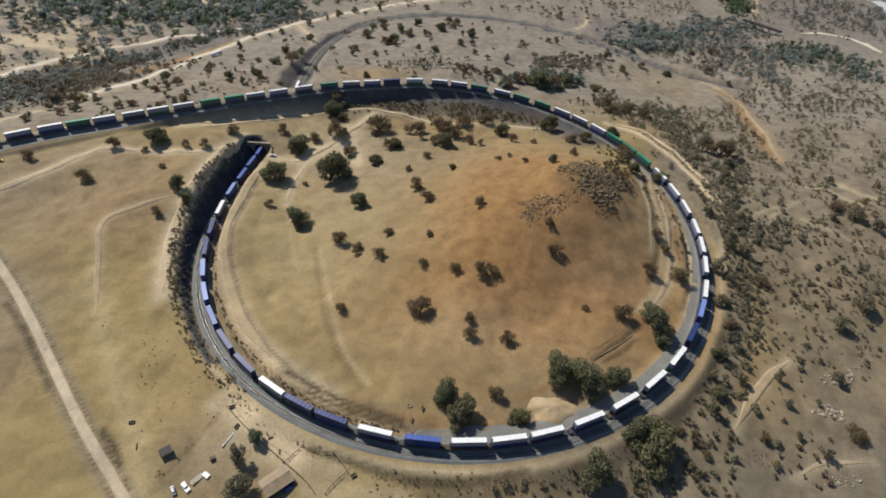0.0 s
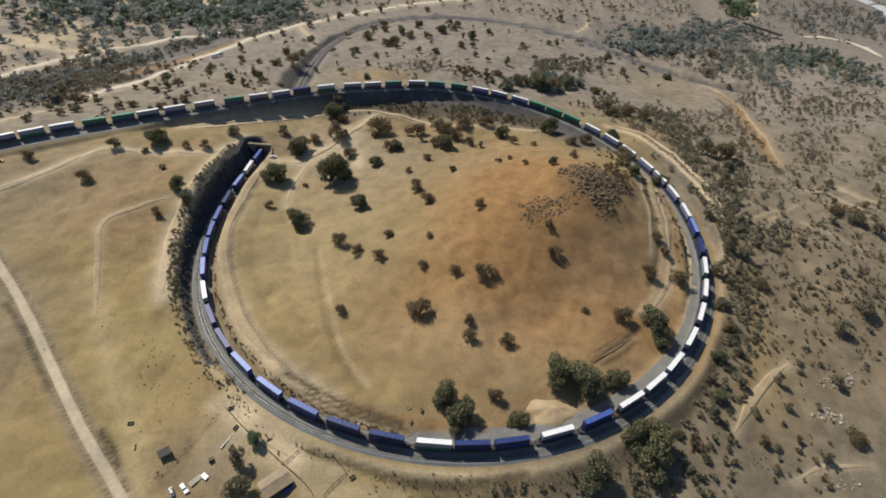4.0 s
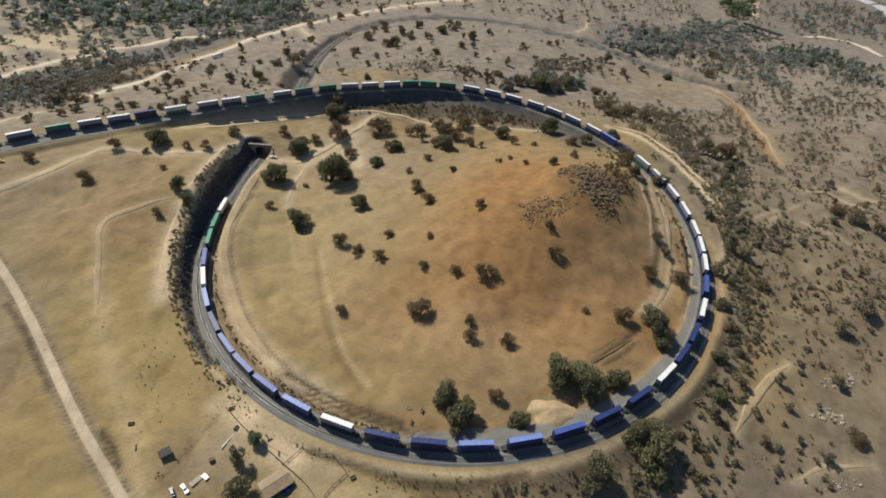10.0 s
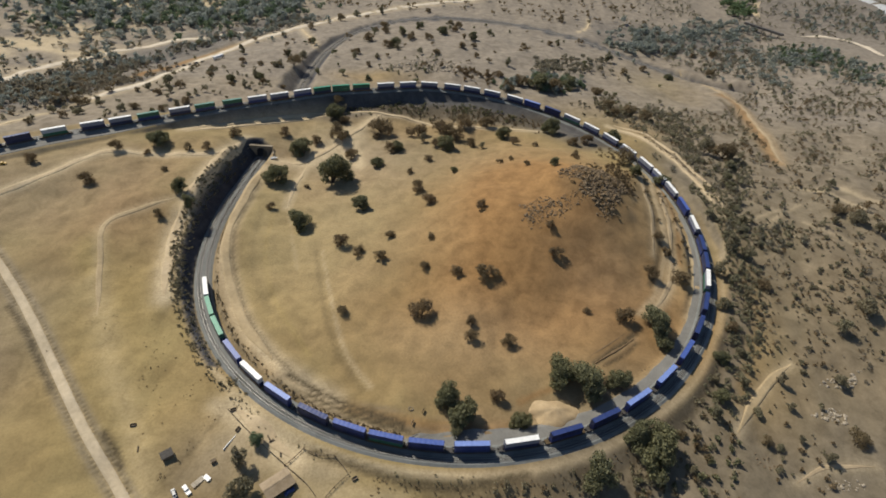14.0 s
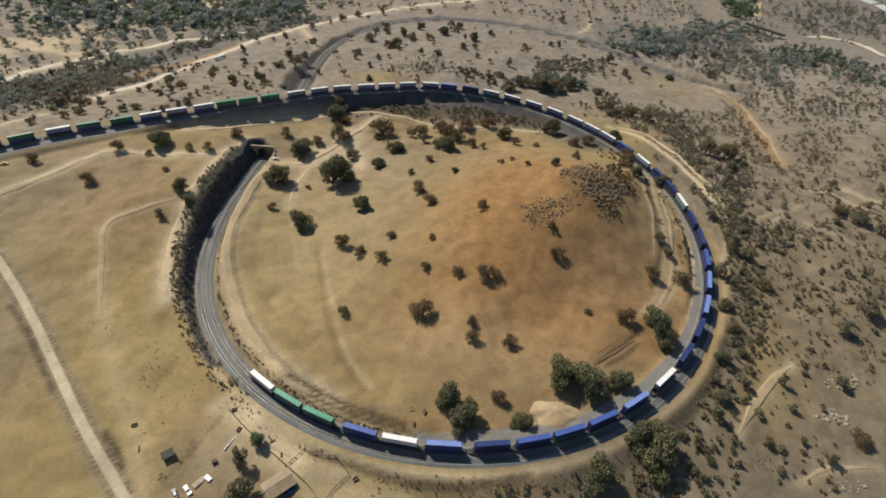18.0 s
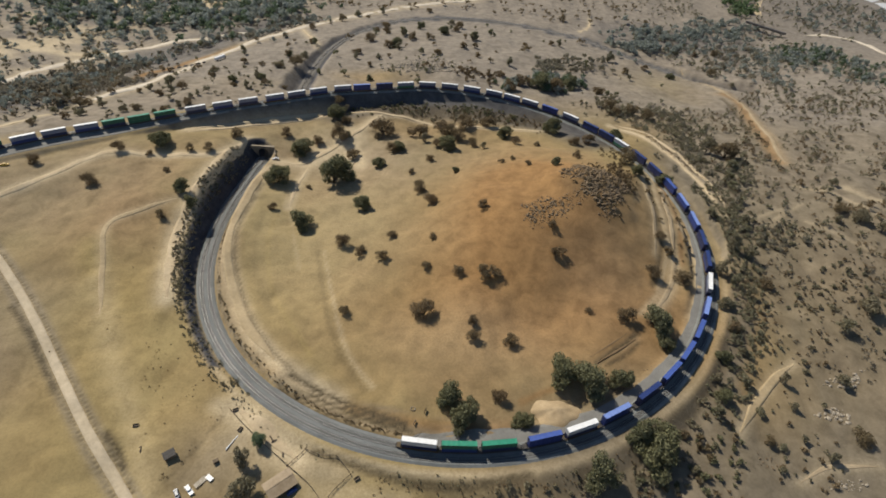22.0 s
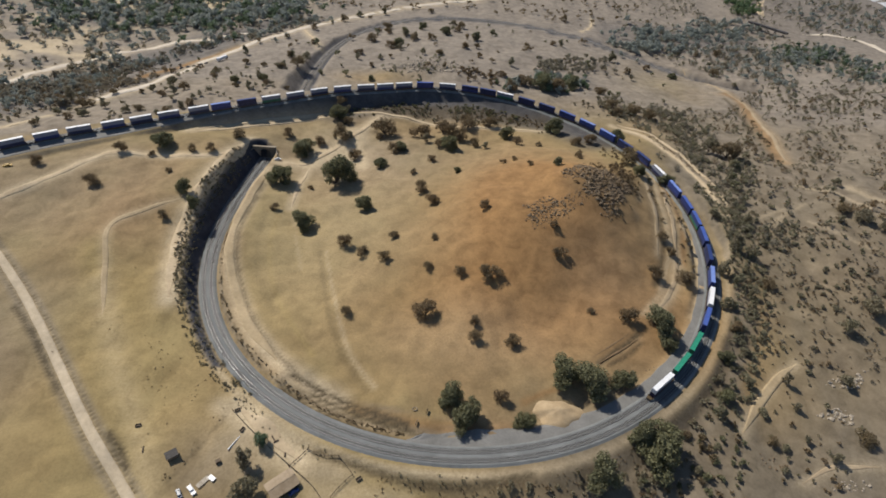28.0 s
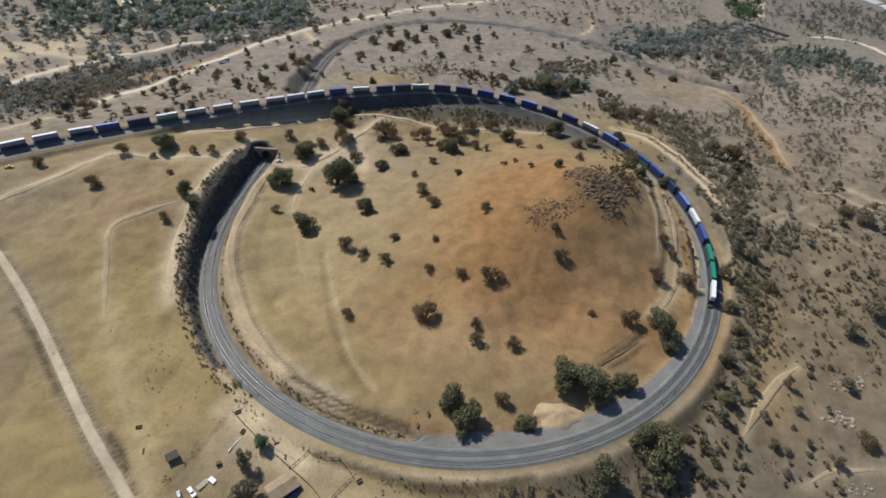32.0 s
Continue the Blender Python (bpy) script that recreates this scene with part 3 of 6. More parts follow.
    pale = np.clip(bell(x, y, -560, 320, 110, 90) + bell(x, y, -480, 560, 170, 110), 0, 1)
    dust = np.maximum(dust, np.maximum(0.6 * bell(x, y, -82, -188, 24, 14), 0.45 * bell(x, y, -100, 82, 30, 28)))
    dust = np.maximum(dust, 0.8 * bell(x, y, -131, 55, 16, 9))
    dust = np.maximum(dust, 0.95 * pale * np.clip(0.7 + np.sin(x / 23 + np.sin(y / 17)) * np.sin(y / 29 + 1), 0, 1))
    # The rosy tone grows with distance, which paints haze into the far soil.
    grit, rosy, wall = np.zeros_like(x), np.clip((y - 130) / 90, 0, 1), np.zeros_like(x)
    rosy = np.maximum(rosy, np.interp(y, [-60, 120], [0.0, 0.5]) * np.clip((x - 175) / 40, 0, 1))
    rosy = np.maximum(rosy, 0.45 * bell(x, y, -85, 75, 90, 60))
    rosy = np.maximum(rosy, 0.85 * np.clip((y - (114 + 0.7 * (x + 205))) / 25, 0, 1) * np.clip((-120 - x) / 40, 0, 1))
    rosy *= 1 - 0.85 * bell(x, y, -95, 235, 45, 22)
    near = np.nonzero((y > -40) & (y < 570) & (x > -430) & (x < 360))[0]
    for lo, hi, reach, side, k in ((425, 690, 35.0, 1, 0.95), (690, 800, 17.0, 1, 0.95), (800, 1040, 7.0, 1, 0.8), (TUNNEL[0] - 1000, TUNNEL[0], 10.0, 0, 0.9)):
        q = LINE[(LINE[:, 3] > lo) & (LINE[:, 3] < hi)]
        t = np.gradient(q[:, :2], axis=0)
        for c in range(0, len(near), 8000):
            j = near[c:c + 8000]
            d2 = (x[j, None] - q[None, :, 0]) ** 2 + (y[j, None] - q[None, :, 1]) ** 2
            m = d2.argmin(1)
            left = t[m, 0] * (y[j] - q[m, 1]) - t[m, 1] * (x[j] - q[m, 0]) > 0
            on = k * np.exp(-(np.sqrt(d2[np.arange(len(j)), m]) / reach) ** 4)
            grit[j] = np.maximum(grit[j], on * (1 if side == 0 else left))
            # Shade painted over the upper bank's inner face, on top of its gravel.
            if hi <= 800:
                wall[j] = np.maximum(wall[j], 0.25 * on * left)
    # Painted shade: darkens the cutting's outer wall on the tunnel approach.
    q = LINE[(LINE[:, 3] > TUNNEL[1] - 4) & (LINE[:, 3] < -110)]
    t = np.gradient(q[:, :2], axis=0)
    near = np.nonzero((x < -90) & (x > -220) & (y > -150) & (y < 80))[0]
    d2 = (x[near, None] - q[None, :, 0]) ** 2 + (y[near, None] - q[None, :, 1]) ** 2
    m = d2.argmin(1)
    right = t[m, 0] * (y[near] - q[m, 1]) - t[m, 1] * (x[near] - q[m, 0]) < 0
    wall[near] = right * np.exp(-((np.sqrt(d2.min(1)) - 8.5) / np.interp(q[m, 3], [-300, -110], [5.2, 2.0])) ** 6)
    # Dark bands beside the far line: cutting shade put into the soil colour.
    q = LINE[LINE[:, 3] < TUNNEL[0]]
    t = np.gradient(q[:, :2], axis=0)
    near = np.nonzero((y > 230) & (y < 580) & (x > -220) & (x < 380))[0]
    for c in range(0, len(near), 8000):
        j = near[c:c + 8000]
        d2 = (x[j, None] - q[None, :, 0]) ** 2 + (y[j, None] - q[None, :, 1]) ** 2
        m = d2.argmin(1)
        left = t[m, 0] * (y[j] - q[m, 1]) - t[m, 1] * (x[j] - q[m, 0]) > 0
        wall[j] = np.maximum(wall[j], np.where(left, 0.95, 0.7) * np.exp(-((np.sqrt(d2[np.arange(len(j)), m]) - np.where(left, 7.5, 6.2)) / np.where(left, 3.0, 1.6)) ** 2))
    brushy = smooth_line([(-455, 151), (-438, 253), (-397, 301), (-322, 424), (-299, 501)], 6.0)
    d = np.sqrt(((x[None] - brushy[::2, 0, None]) ** 2 + (y[None] - brushy[::2, 1, None]) ** 2).min(0))
    cover_brown = 0.9 * np.exp(-(d / 52) ** 4)
    brushy = smooth_line([(-415, 105), (-372, 180), (-338, 250), (-305, 330)], 6.0)
    d = np.sqrt(((x[None] - brushy[::2, 0, None]) ** 2 + (y[None] - brushy[::2, 1, None]) ** 2).min(0))
    cover_brown = np.maximum(cover_brown, 0.8 * np.exp(-(d / 30) ** 4))
    grit = np.maximum(grit, 0.8 * cover_brown)
    grit = np.maximum(grit, 0.6 * np.exp(-((x + 430) / 190) ** 4 - ((y - 505) / 85) ** 4))
    grit = np.maximum(grit, 0.5 * np.exp(-((x - 320) / 130) ** 4 - ((y - 540) / 70) ** 4))
    rosy = np.maximum(rosy, cover_brown)
    grit = np.maximum(grit, 0.4 * np.exp(-((x - 700) / 200) ** 4 - ((y - 760) / 260) ** 4))
    bare = bell(x, y, 240, 300, 62, 90)
    rosy *= 1 - 0.5 * bare
    brown *= 1 - 0.9 * bare
    brown *= 1 - 0.6 * np.clip((y - 240) / 150, 0, 1)
    rosy = np.maximum(rosy, 0.35 * bell(x, y, -290, -20, 90, 80))
    rosy = np.maximum(rosy, 0.4 * bell(x, y, -245, -150, 40, 60))
    dust = np.maximum(dust, 0.22 * bell(x, y, -85, -30, 55, 85))
    # More of the hill's shaded flank, painted as a brown tint.
    brown = np.maximum(brown, 0.30 * bell(x, y, 96, -68, 36, 46))
    dust = np.maximum(dust, 0.2 * bell(x, y, 8, -122, 58, 26))
    thatch, sunk = np.zeros_like(x), np.zeros_like(x)
    soils = {"red": red, "straw": straw, "brown": brown, "dust": dust, "thatch": thatch}
    for pts, w, kind, k in STREAKS:
        q = smooth_line(pts, 2.0)
        near = np.nonzero((x > q[:, 0].min() - 3 * w) & (x < q[:, 0].max() + 3 * w) & (y > q[:, 1].min() - 3 * w) & (y < q[:, 1].max() + 3 * w))[0]
        d2 = ((x[near, None] - q[None, :, 0]) ** 2 + (y[near, None] - q[None, :, 1]) ** 2).min(1)
        soils[kind][near] = np.maximum(soils[kind][near], k * np.exp(-(d2 / w ** 2) ** (2 if kind == "thatch" else 1)))
        if kind == "red":
            rosy[near] *= 1 - np.exp(-d2 / w ** 2)
            grit[near] *= 1 - np.exp(-d2 / w ** 2)
            brown[near] *= 1 - 0.7 * np.exp(-d2 / w ** 2)
        if kind == "thatch" and w < 4:
            sunk[near] = np.maximum(sunk[near], 0.8 * k * np.exp(-d2 / w ** 2))
    v[:, 2] -= sunk
    me.vertices.foreach_set("co", v.ravel())
    col = me.color_attributes.new("soil", "FLOAT_COLOR", "POINT")
    col.data.foreach_set("color", np.stack([red, straw, brown, dust], 1).ravel())
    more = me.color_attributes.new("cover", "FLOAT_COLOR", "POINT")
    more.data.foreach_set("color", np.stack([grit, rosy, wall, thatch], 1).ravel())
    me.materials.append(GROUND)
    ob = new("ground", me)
    return tagged(ob, "dry tan and orange grassland with bare soil", "ground", kind="structure")


build_ground()


# ---- dirt roads and tracks, laid on the land ----
def ribbon(name, points, width, material, lift=0.14, label="", category="road", wobble=0.12, taper=True):
    line = smooth_line(points, 2.5)
    d = np.gradient(line, axis=0)
    n = np.stack([-d[:, 1], d[:, 0]], 1) / np.maximum(np.hypot(d[:, 0], d[:, 1]), 1e-6)[:, None]
    k = np.arange(len(line))
    width = width * np.clip(np.minimum(k + 1, len(line) - k) / 8.0, 0.25, 1) if taper else width + 0 * k
    across = (-0.56, -0.5, -0.25, 0, 0.25, 0.5, 0.56)
    drop = (-0.5, 0, 0, 0, 0, 0, -0.5)
    rows = []
    for a, dz in zip(across, drop):
        w = width * (1 + wobble * np.sin(k * 0.37 + a * 9) + wobble * 0.7 * np.sin(k * 0.9 + a * 5))
        q = line + n * (a * w)[:, None]
        rise = lift * np.clip(np.minimum(k, len(line) - 1 - k) / 8.0, 0, 1) if taper else lift
        rows.append(np.c_[q, height(q[:, 0], q[:, 1]) + rise + dz])
    v = np.stack(rows, 1).reshape(-1, 3)
    m = len(across)
    f = [(i * m + j, i * m + j + 1, (i + 1) * m + j + 1, (i + 1) * m + j) for i in range(len(line) - 1) for j in range(m - 1)]
    ob = mesh_object(name, v, [q[::-1] for q in f], material, smooth=True)
    return tagged(ob, label, category, kind="structure")


ribbon("county_road", [(-330, -45)] + COUNTY_ROAD + [(-100, -245)], 4.1, DIRT_GREY, label="pale graded dirt road across the field", wobble=0.03, taper=False)
ribbon("dirt_track", [(-330, -70)] + FIELD_TRACK, 4.2, DIRT, label="worn dirt track through dry grass")
ribbon("dirt_track", FIELD_SPUR, 3.2, DIRT_FADED, label="faint dirt track through dry grass", wobble=0.05)
ribbon("dirt_track", RIM_TRACK, 6.0, DIRT, lift=0.3, label="dirt track along the rim of the railway cutting")
ribbon("dirt_track", INNER_TRACK[:7], 5.0, DIRT_FADED, label="broad dirt track just inside the railway loop", wobble=0.06)
ribbon("dirt_track", WASH_TRACK, 3.4, DIRT, lift=0.3, label="sandy track up the wash to the bank")
ribbon("dirt_track", FOOT_TRACK, 2.6, DIRT, lift=0.45, label="pale dirt track along the foot of the railway bank")
ribbon("dirt_track", WASH_SPUR, 2.6, DIRT, label="thin dirt track among oaks")
ribbon("dirt_track", [(a + 3, b - 5) for a, b in BANK_TRACK], 2.8, DIRT, lift=0.35, label="second dirt track at the foot of the railway bank")
ribbon("dirt_track", BANK_TRACK, 3.0, DIRT, lift=0.35, label="dirt track at the foot of the railway bank")
ribbon("dirt_track", BENCH_TRACK, 3.2, DIRT, lift=0.3, label="dirt track on the bench outside the railway")
ribbon("dirt_track", [(a + 6.5, b + 3.5) for a, b in BENCH_TRACK[:5]], 2.8, DIRT, lift=0.3, label="second dirt track on the bench outside the railway")
ribbon("dirt_track", GULLY_TRACK, 3.4, DULL_DIRT, label="orange-tan dirt track down the gully", wobble=0.15)
ribbon("dirt_track", SLOPE_TRACK, 4.4, DIRT_FADED, lift=0.4, wobble=0.03, label="short dirt track on the scrub slope")
ribbon("dirt_track", CORNER_TRACK, 2.2, DULL_DIRT, label="dirt track on the scrub slope")
ribbon("dirt_road", VALLEY_ROAD + [(110, 740)], 9.0, WHITE_DIRT, lift=0.3, label="wide pale dirt road along the valley", wobble=0.06)
ribbon("dirt_track", [(-400, 10)] + VALLEY_SPUR, 3.2, DIRT, label="dirt track beyond the railway")
ribbon("creek_road", [(-500, 130)] + CREEK_ROAD + [(-300, 420)], 10.0, WHITE_DIRT, lift=0.4, label="pale road along the creek", wobble=0.05)
ribbon("rut_track", RUT_A, 1.5, RUT, label="rutted dirt track up the hill")
ribbon("rut_track", RUT_B, 2.6, DULL_DIRT, label="rutted dirt track beside the railway")
ribbon("rut_track", SERVICE_TRACK, 3.6, DULL_DIRT, label="dirt strip inside the railway curve")
ribbon("rut_track", HILL_RUT, 2.4, DULL_DIRT, label="sandy rut down the hillside", wobble=0.25)
ribbon("rut_track", SIDE_RUT, 2.8, DULL_DIRT, label="sandy rut beside the railway", wobble=0.25)
ribbon("rut_track", [(a - 4, b + 3) for a, b in RUT_A], 1.2, RUT, label="second wheel rut up the hill")
ribbon("yard_track", YARD_TRACK, 8.0, DIRT, label="pale dirt drive beside the corral")
ribbon("far_road", FAR_ROAD, 7.0, WHITE_DIRT, lift=0.9, label="pale dirt road across the far valley", wobble=0.1)
ribbon("highway", HIGHWAY, 18.0, PAVED, lift=0.8, label="pale paved highway in the distance", wobble=0.0, taper=False)
ribbon("dirt_track", BRIDGE_TRACK, 9.0, DIRT, label="pale dirt strip beside the far bridge")
ribbon("dirt_track", HILL_TRACK, 2.8, DIRT, label="dirt track up the far hill")
ribbon("dirt_track", KNOLL_TRACK, 2.2, DIRT, label="dirt track on the far knoll")


# ---- the railway ----
TRACK_GAP = 4.3


def swept(name, s, section, material, parent=None, label="", left=0.0):
    """A section of (left, up) points swept along the line."""
    rows = [line_at(s, left + a, b) for a, b in section]
    v = np.stack(rows, 1).reshape(-1, 3)
    m = len(section)
    f = [(i * m + j, (i + 1) * m + j, (i + 1) * m + j + 1, i * m + j + 1) for i in range(len(s) - 1) for j in range(m - 1)]
    return mesh_object(name, v, f, material, parent, label=label)


def build_railway():
    for lo, hi, lefts, word in ((TUNNEL[1] - 4, 1040.0, (TRACK_GAP / 2, -TRACK_GAP / 2), "double"),
                                (float(LINE[0, 3]) + 6, TUNNEL[0] + 4, (0.0,), "single")):
        s = np.arange(lo, hi, 3.0)
        half = max(lefts) + (1.9 if word == "double" else 3.4)
        bed = swept("ballast_bed", s, [(-half - 1.9, -1.1), (-half - 0.2, -0.16), (-half, -0.1), (half, -0.1), (half + 0.2, -0.16),
                                       (half + 1.9, -1.1)], BALLAST if word == "double" else DUSTY_BALLAST)
        tagged(bed, "grey crushed-stone ballast bed under a %s track" % word, "railway", kind="structure")
        for left in lefts:
            track = tagged(new("railway_track"), "steel railway track on grey ballast", "railway", kind="structure")
            for side in (-0.72, 0.72):
                swept("rail", s, [(left + side - 0.08, -0.1), (left + side - 0.05, 0.06), (left + side + 0.05, 0.06),
                                  (left + side + 0.08, -0.1)], RAIL, track)
            k = np.arange(lo + 1, hi, 0.75 if word == "double" else 1.8)
            p = line_at(k, left, -0.03)
            q = line_at(k + 0.5, left, -0.03)
            d = (q - p) / np.linalg.norm(q - p, axis=1)[:, None]
            n = np.stack([-d[:, 1], d[:, 0], 0 * d[:, 0]], 1)
            up = np.array([0, 0, 0.07])
            v = np.stack([p + a * 1.28 * n + b * 0.14 * d + c * up for c in (-1, 1) for a, b in ((-1, -1), (1, -1), (1, 1), (-1, 1))], 1)
            base = np.arange(len(k))[:, None, None] * 8
            f = base + np.array([[4, 5, 6, 7], [0, 1, 5, 4], [1, 2, 6, 5], [2, 3, 7, 6], [3, 0, 4, 7]])[None]
            ties = mesh_object("ties", v.reshape(-1, 3), f.reshape(-1, 4).tolist(), TIE, track)
            ties["kind"] = "stuff"
    s = np.arange(-18, 300, 3.0)
    w = np.interp(s, [-18, -9, 19, 50, 65, 86, 120, 240, 300], [0.2, 5.0, 8.4, 7.8, 6.7, 5.6, 5.0, 2.8, 0.8]) + 0.25 * np.sin(s / 5) + 0.2 * np.sin(s / 2.3)
    rows = [line_at(s, 4.6, -0.55)]
    for k in (0.12, 0.3, 0.5, 0.75, 1.0):
        p = line_at(s, 4.6 + k * (0.6 + w))
        rows.append(np.c_[p[:, :2], height(p[:, 0], p[:, 1]) + 0.16])
    p = line_at(s, 5.6 + w)
    rows.append(np.c_[p[:, :2], height(p[:, 0], p[:, 1]) - 0.3])
    v = np.stack(rows, 1).reshape(-1, 3)
    f = [(i * 7 + j, (i + 1) * 7 + j, (i + 1) * 7 + j + 1, i * 7 + j + 1) for i in range(len(s) - 1) for j in range(6)]
    tagged(mesh_object("service_strip", v, f, GRAVEL), "grey gravel strip beside the railway", "road", kind="structure")
    s = np.arange(790, 1040, 3.0)
    w = np.interp(s, [790, 830, 880], [0.6, 4.0, 8.0])
    v = np.stack([line_at(s, 5.0, -0.5), line_at(s, 5.2 + w, -0.5), line_at(s, 6.2 + w, -1.4)], 1).reshape(-1, 3)
    f = [(i * 3 + j, (i + 1) * 3 + j, (i + 1) * 3 + j + 1, i * 3 + j + 1) for i in range(len(s) - 1) for j in range(2)]
    strip = mesh_object("service_strip", v, f, GRAVEL)
    tagged(strip, "grey gravel strip beside the railway", "road", kind="structure")


build_railway()


def build_portal():
    """The near mouth of the tunnel: a concrete face with a dark bore behind it."""
    p, q = line_at(TUNNEL[1] - 5), line_at(TUNNEL[1] - 9)
    ang = math.degrees(math.atan2(q[1] - p[1], q[0] - p[0])) - 90
    thing = tagged(new("tunnel_portal"), "weathered concrete railway tunnel mouth in a cutting", "tunnel", kind="structure")
    thing.matrix_basis = pose(p[0], p[1], p[2] - 0.6, 0, 0, ang)
    arch = [(-4.4, 0)] + [(-4.4 * math.cos(a), 4.6 + 3.4 * math.sin(a)) for a in np.linspace(0, math.pi, 13)] + [(4.4, 0)]
    rim = [(-9.5, 0), (-9.5, 9.4)] + [(x, 9.8) for x in np.linspace(-8, 8, 11)] + [(9.5, 9.4), (9.5, 0)]
    bm = bmesh.new()
    a0 = [bm.verts.new((x, 0, z)) for x, z in arch]
    r0 = [bm.verts.new((x, 0, z)) for x, z in rim]
    a1 = [bm.verts.new((x, 1.2, z)) for x, z in arch]
    r1 = [bm.verts.new((x, 1.2, z)) for x, z in rim]
    for i in range(len(arch) - 1):
        bm.faces.new((a0[i], a0[i + 1], r0[i + 1], r0[i]))
        bm.faces.new((a0[i], a1[i], a1[i + 1], a0[i + 1]))
        bm.faces.new((r0[i], r0[i + 1], r1[i + 1], r1[i]))
        bm.faces.new((a1[i], r1[i], r1[i + 1], a1[i + 1]))
    part("face_wall", bm, CONCRETE, thing)
    bm = bmesh.new()
    add_box(bm, 0, 0.4, 10.1, 20, 2.2, 0.6, bevel=0.08)
    part("coping", bm, CONCRETE, thing)
    for sx in (-1, 1):
        bm = bmesh.new()
        add_box(bm, sx * 11.2, -4.0, 4.0, 0.8, 9.5, 8.5, rz=sx * 22, bevel=0.1)
        part("wing_wall", bm, CONCRETE, thing)
    bm = bmesh.new()
    ring = [[bm.verts.new((x * 1.02, y, z * 1.01)) for x, z in arch] for y in (1.2, 40)]
    for i in range(len(arch) - 1):
        bm.faces.new((ring[0][i], ring[1][i], ring[1][i + 1], ring[0][i + 1]))
    bm.faces.new(ring[1])
    part("lining", bm, SOOT, thing, "soot-dark tunnel lining")


build_portal()


# ---- the train ----
SPEED = 21.77
TAIL = -486.5
# From car to car: drawbars within a set are shorter than the couplings between sets.
STEPS = [18.5, 18.5, 22.1, 19.3, 20.5, 22.5, 19.8, 18.2, 19.0, 21.1, 23.3, 22.6, 22.2, 21.6, 23.2, 22.3, 22.1, 21.7,
         22.2, 17.8, 18.4, 22.6, 22.6, 21.3, 18.9, 18.6, 22.6, 22.5, 22.6, 22.0, 21.3, 21.8, 18.2, 23.6, 20.8, 19.9,
         23.3, 21.7, 22.0, 24.0, 19.3, 18.2, 18.7, 21.4, 19.5, 21.4, 22.8, 19.9, 23.9, 20.3, 19.3, 25.5, 23.1, 19.2,
         19.8, 21.2, 24.5, 23.4, 20.3, 18.0, 20.0, 21.4, 19.6, 18.2, 20.6, 17.8, 18.0, 20.4, 21.0, 21.0]
INNER = TRACK_GAP / 2
RAIL_TOP = 0.06


def container_body(length, width=2.5, tall=3.1):
    """A corrugated box with a ribbed roof, its base at z = 0."""
    bm = bmesh.new()
    n = int(length / 0.55)
    xs = np.linspace(-length / 2 + 0.16, length / 2 - 0.16, n)
    for side in (-1, 1):
        top, low = [], []
        for i, x in enumerate(xs):
            y = side * (width / 2 - (0.05 if i // 2 % 2 else 0.0))
            low.append(bm.verts.new((x, y, 0.16)))
            top.append(bm.verts.new((x, y, tall - 0.12)))
        for i in range(n - 1):
            q = (low[i], low[i + 1], top[i + 1], top[i])
            bm.faces.new(q if side < 0 else q[::-1])
    add_box(bm, length / 2 - 0.1, 0, tall / 2, 0.1, width - 0.3, tall - 0.1)
    add_box(bm, 0, 0, 0.1, length - 0.2, width - 0.2, 0.1)
    for sy in (-1, 1):
        add_box(bm, 0, sy * (width / 2 - 0.06), 0.08, length - 0.1, 0.12, 0.16)
    return bm


def container_roof(length, width=2.5, tall=3.1):
    """The ribbed roof sheet with its two top rails."""
    bm = bmesh.new()
    n = int(length / 0.55)
    xs = np.linspace(-length / 2 + 0.16, length / 2 - 0.16, n)
    left = [bm.verts.new((x, -width / 2 + 0.04, tall - (0.045 if i // 2 % 2 else 0.02))) for i, x in enumerate(xs)]
    right = [bm.verts.new((x, width / 2 - 0.04, tall - (0.045 if i // 2 % 2 else 0.02))) for i, x in enumerate(xs)]
    for i in range(n - 1):
        bm.faces.new((left[i], left[i + 1], right[i + 1], right[i]))
    for sy in (-1, 1):
        add_box(bm, 0, sy * (width / 2 - 0.06), tall - 0.06, length - 0.1, 0.12, 0.12)
    return bm


# Side and roof colours where they differ: shade painted on sides, sun on roofs.
COATS = {"white": ("shaded white", "white"), "plain white": ("dimmed white", "white"), "blue": ("deep blue", "lit blue"), "pale blue": ("blue", "pale blue"),
         "navy": ("navy", "glossy navy"), "green": ("dark green", "green"), "dark green": ("dark green", "lit green"), "grey": ("grey", "white")}


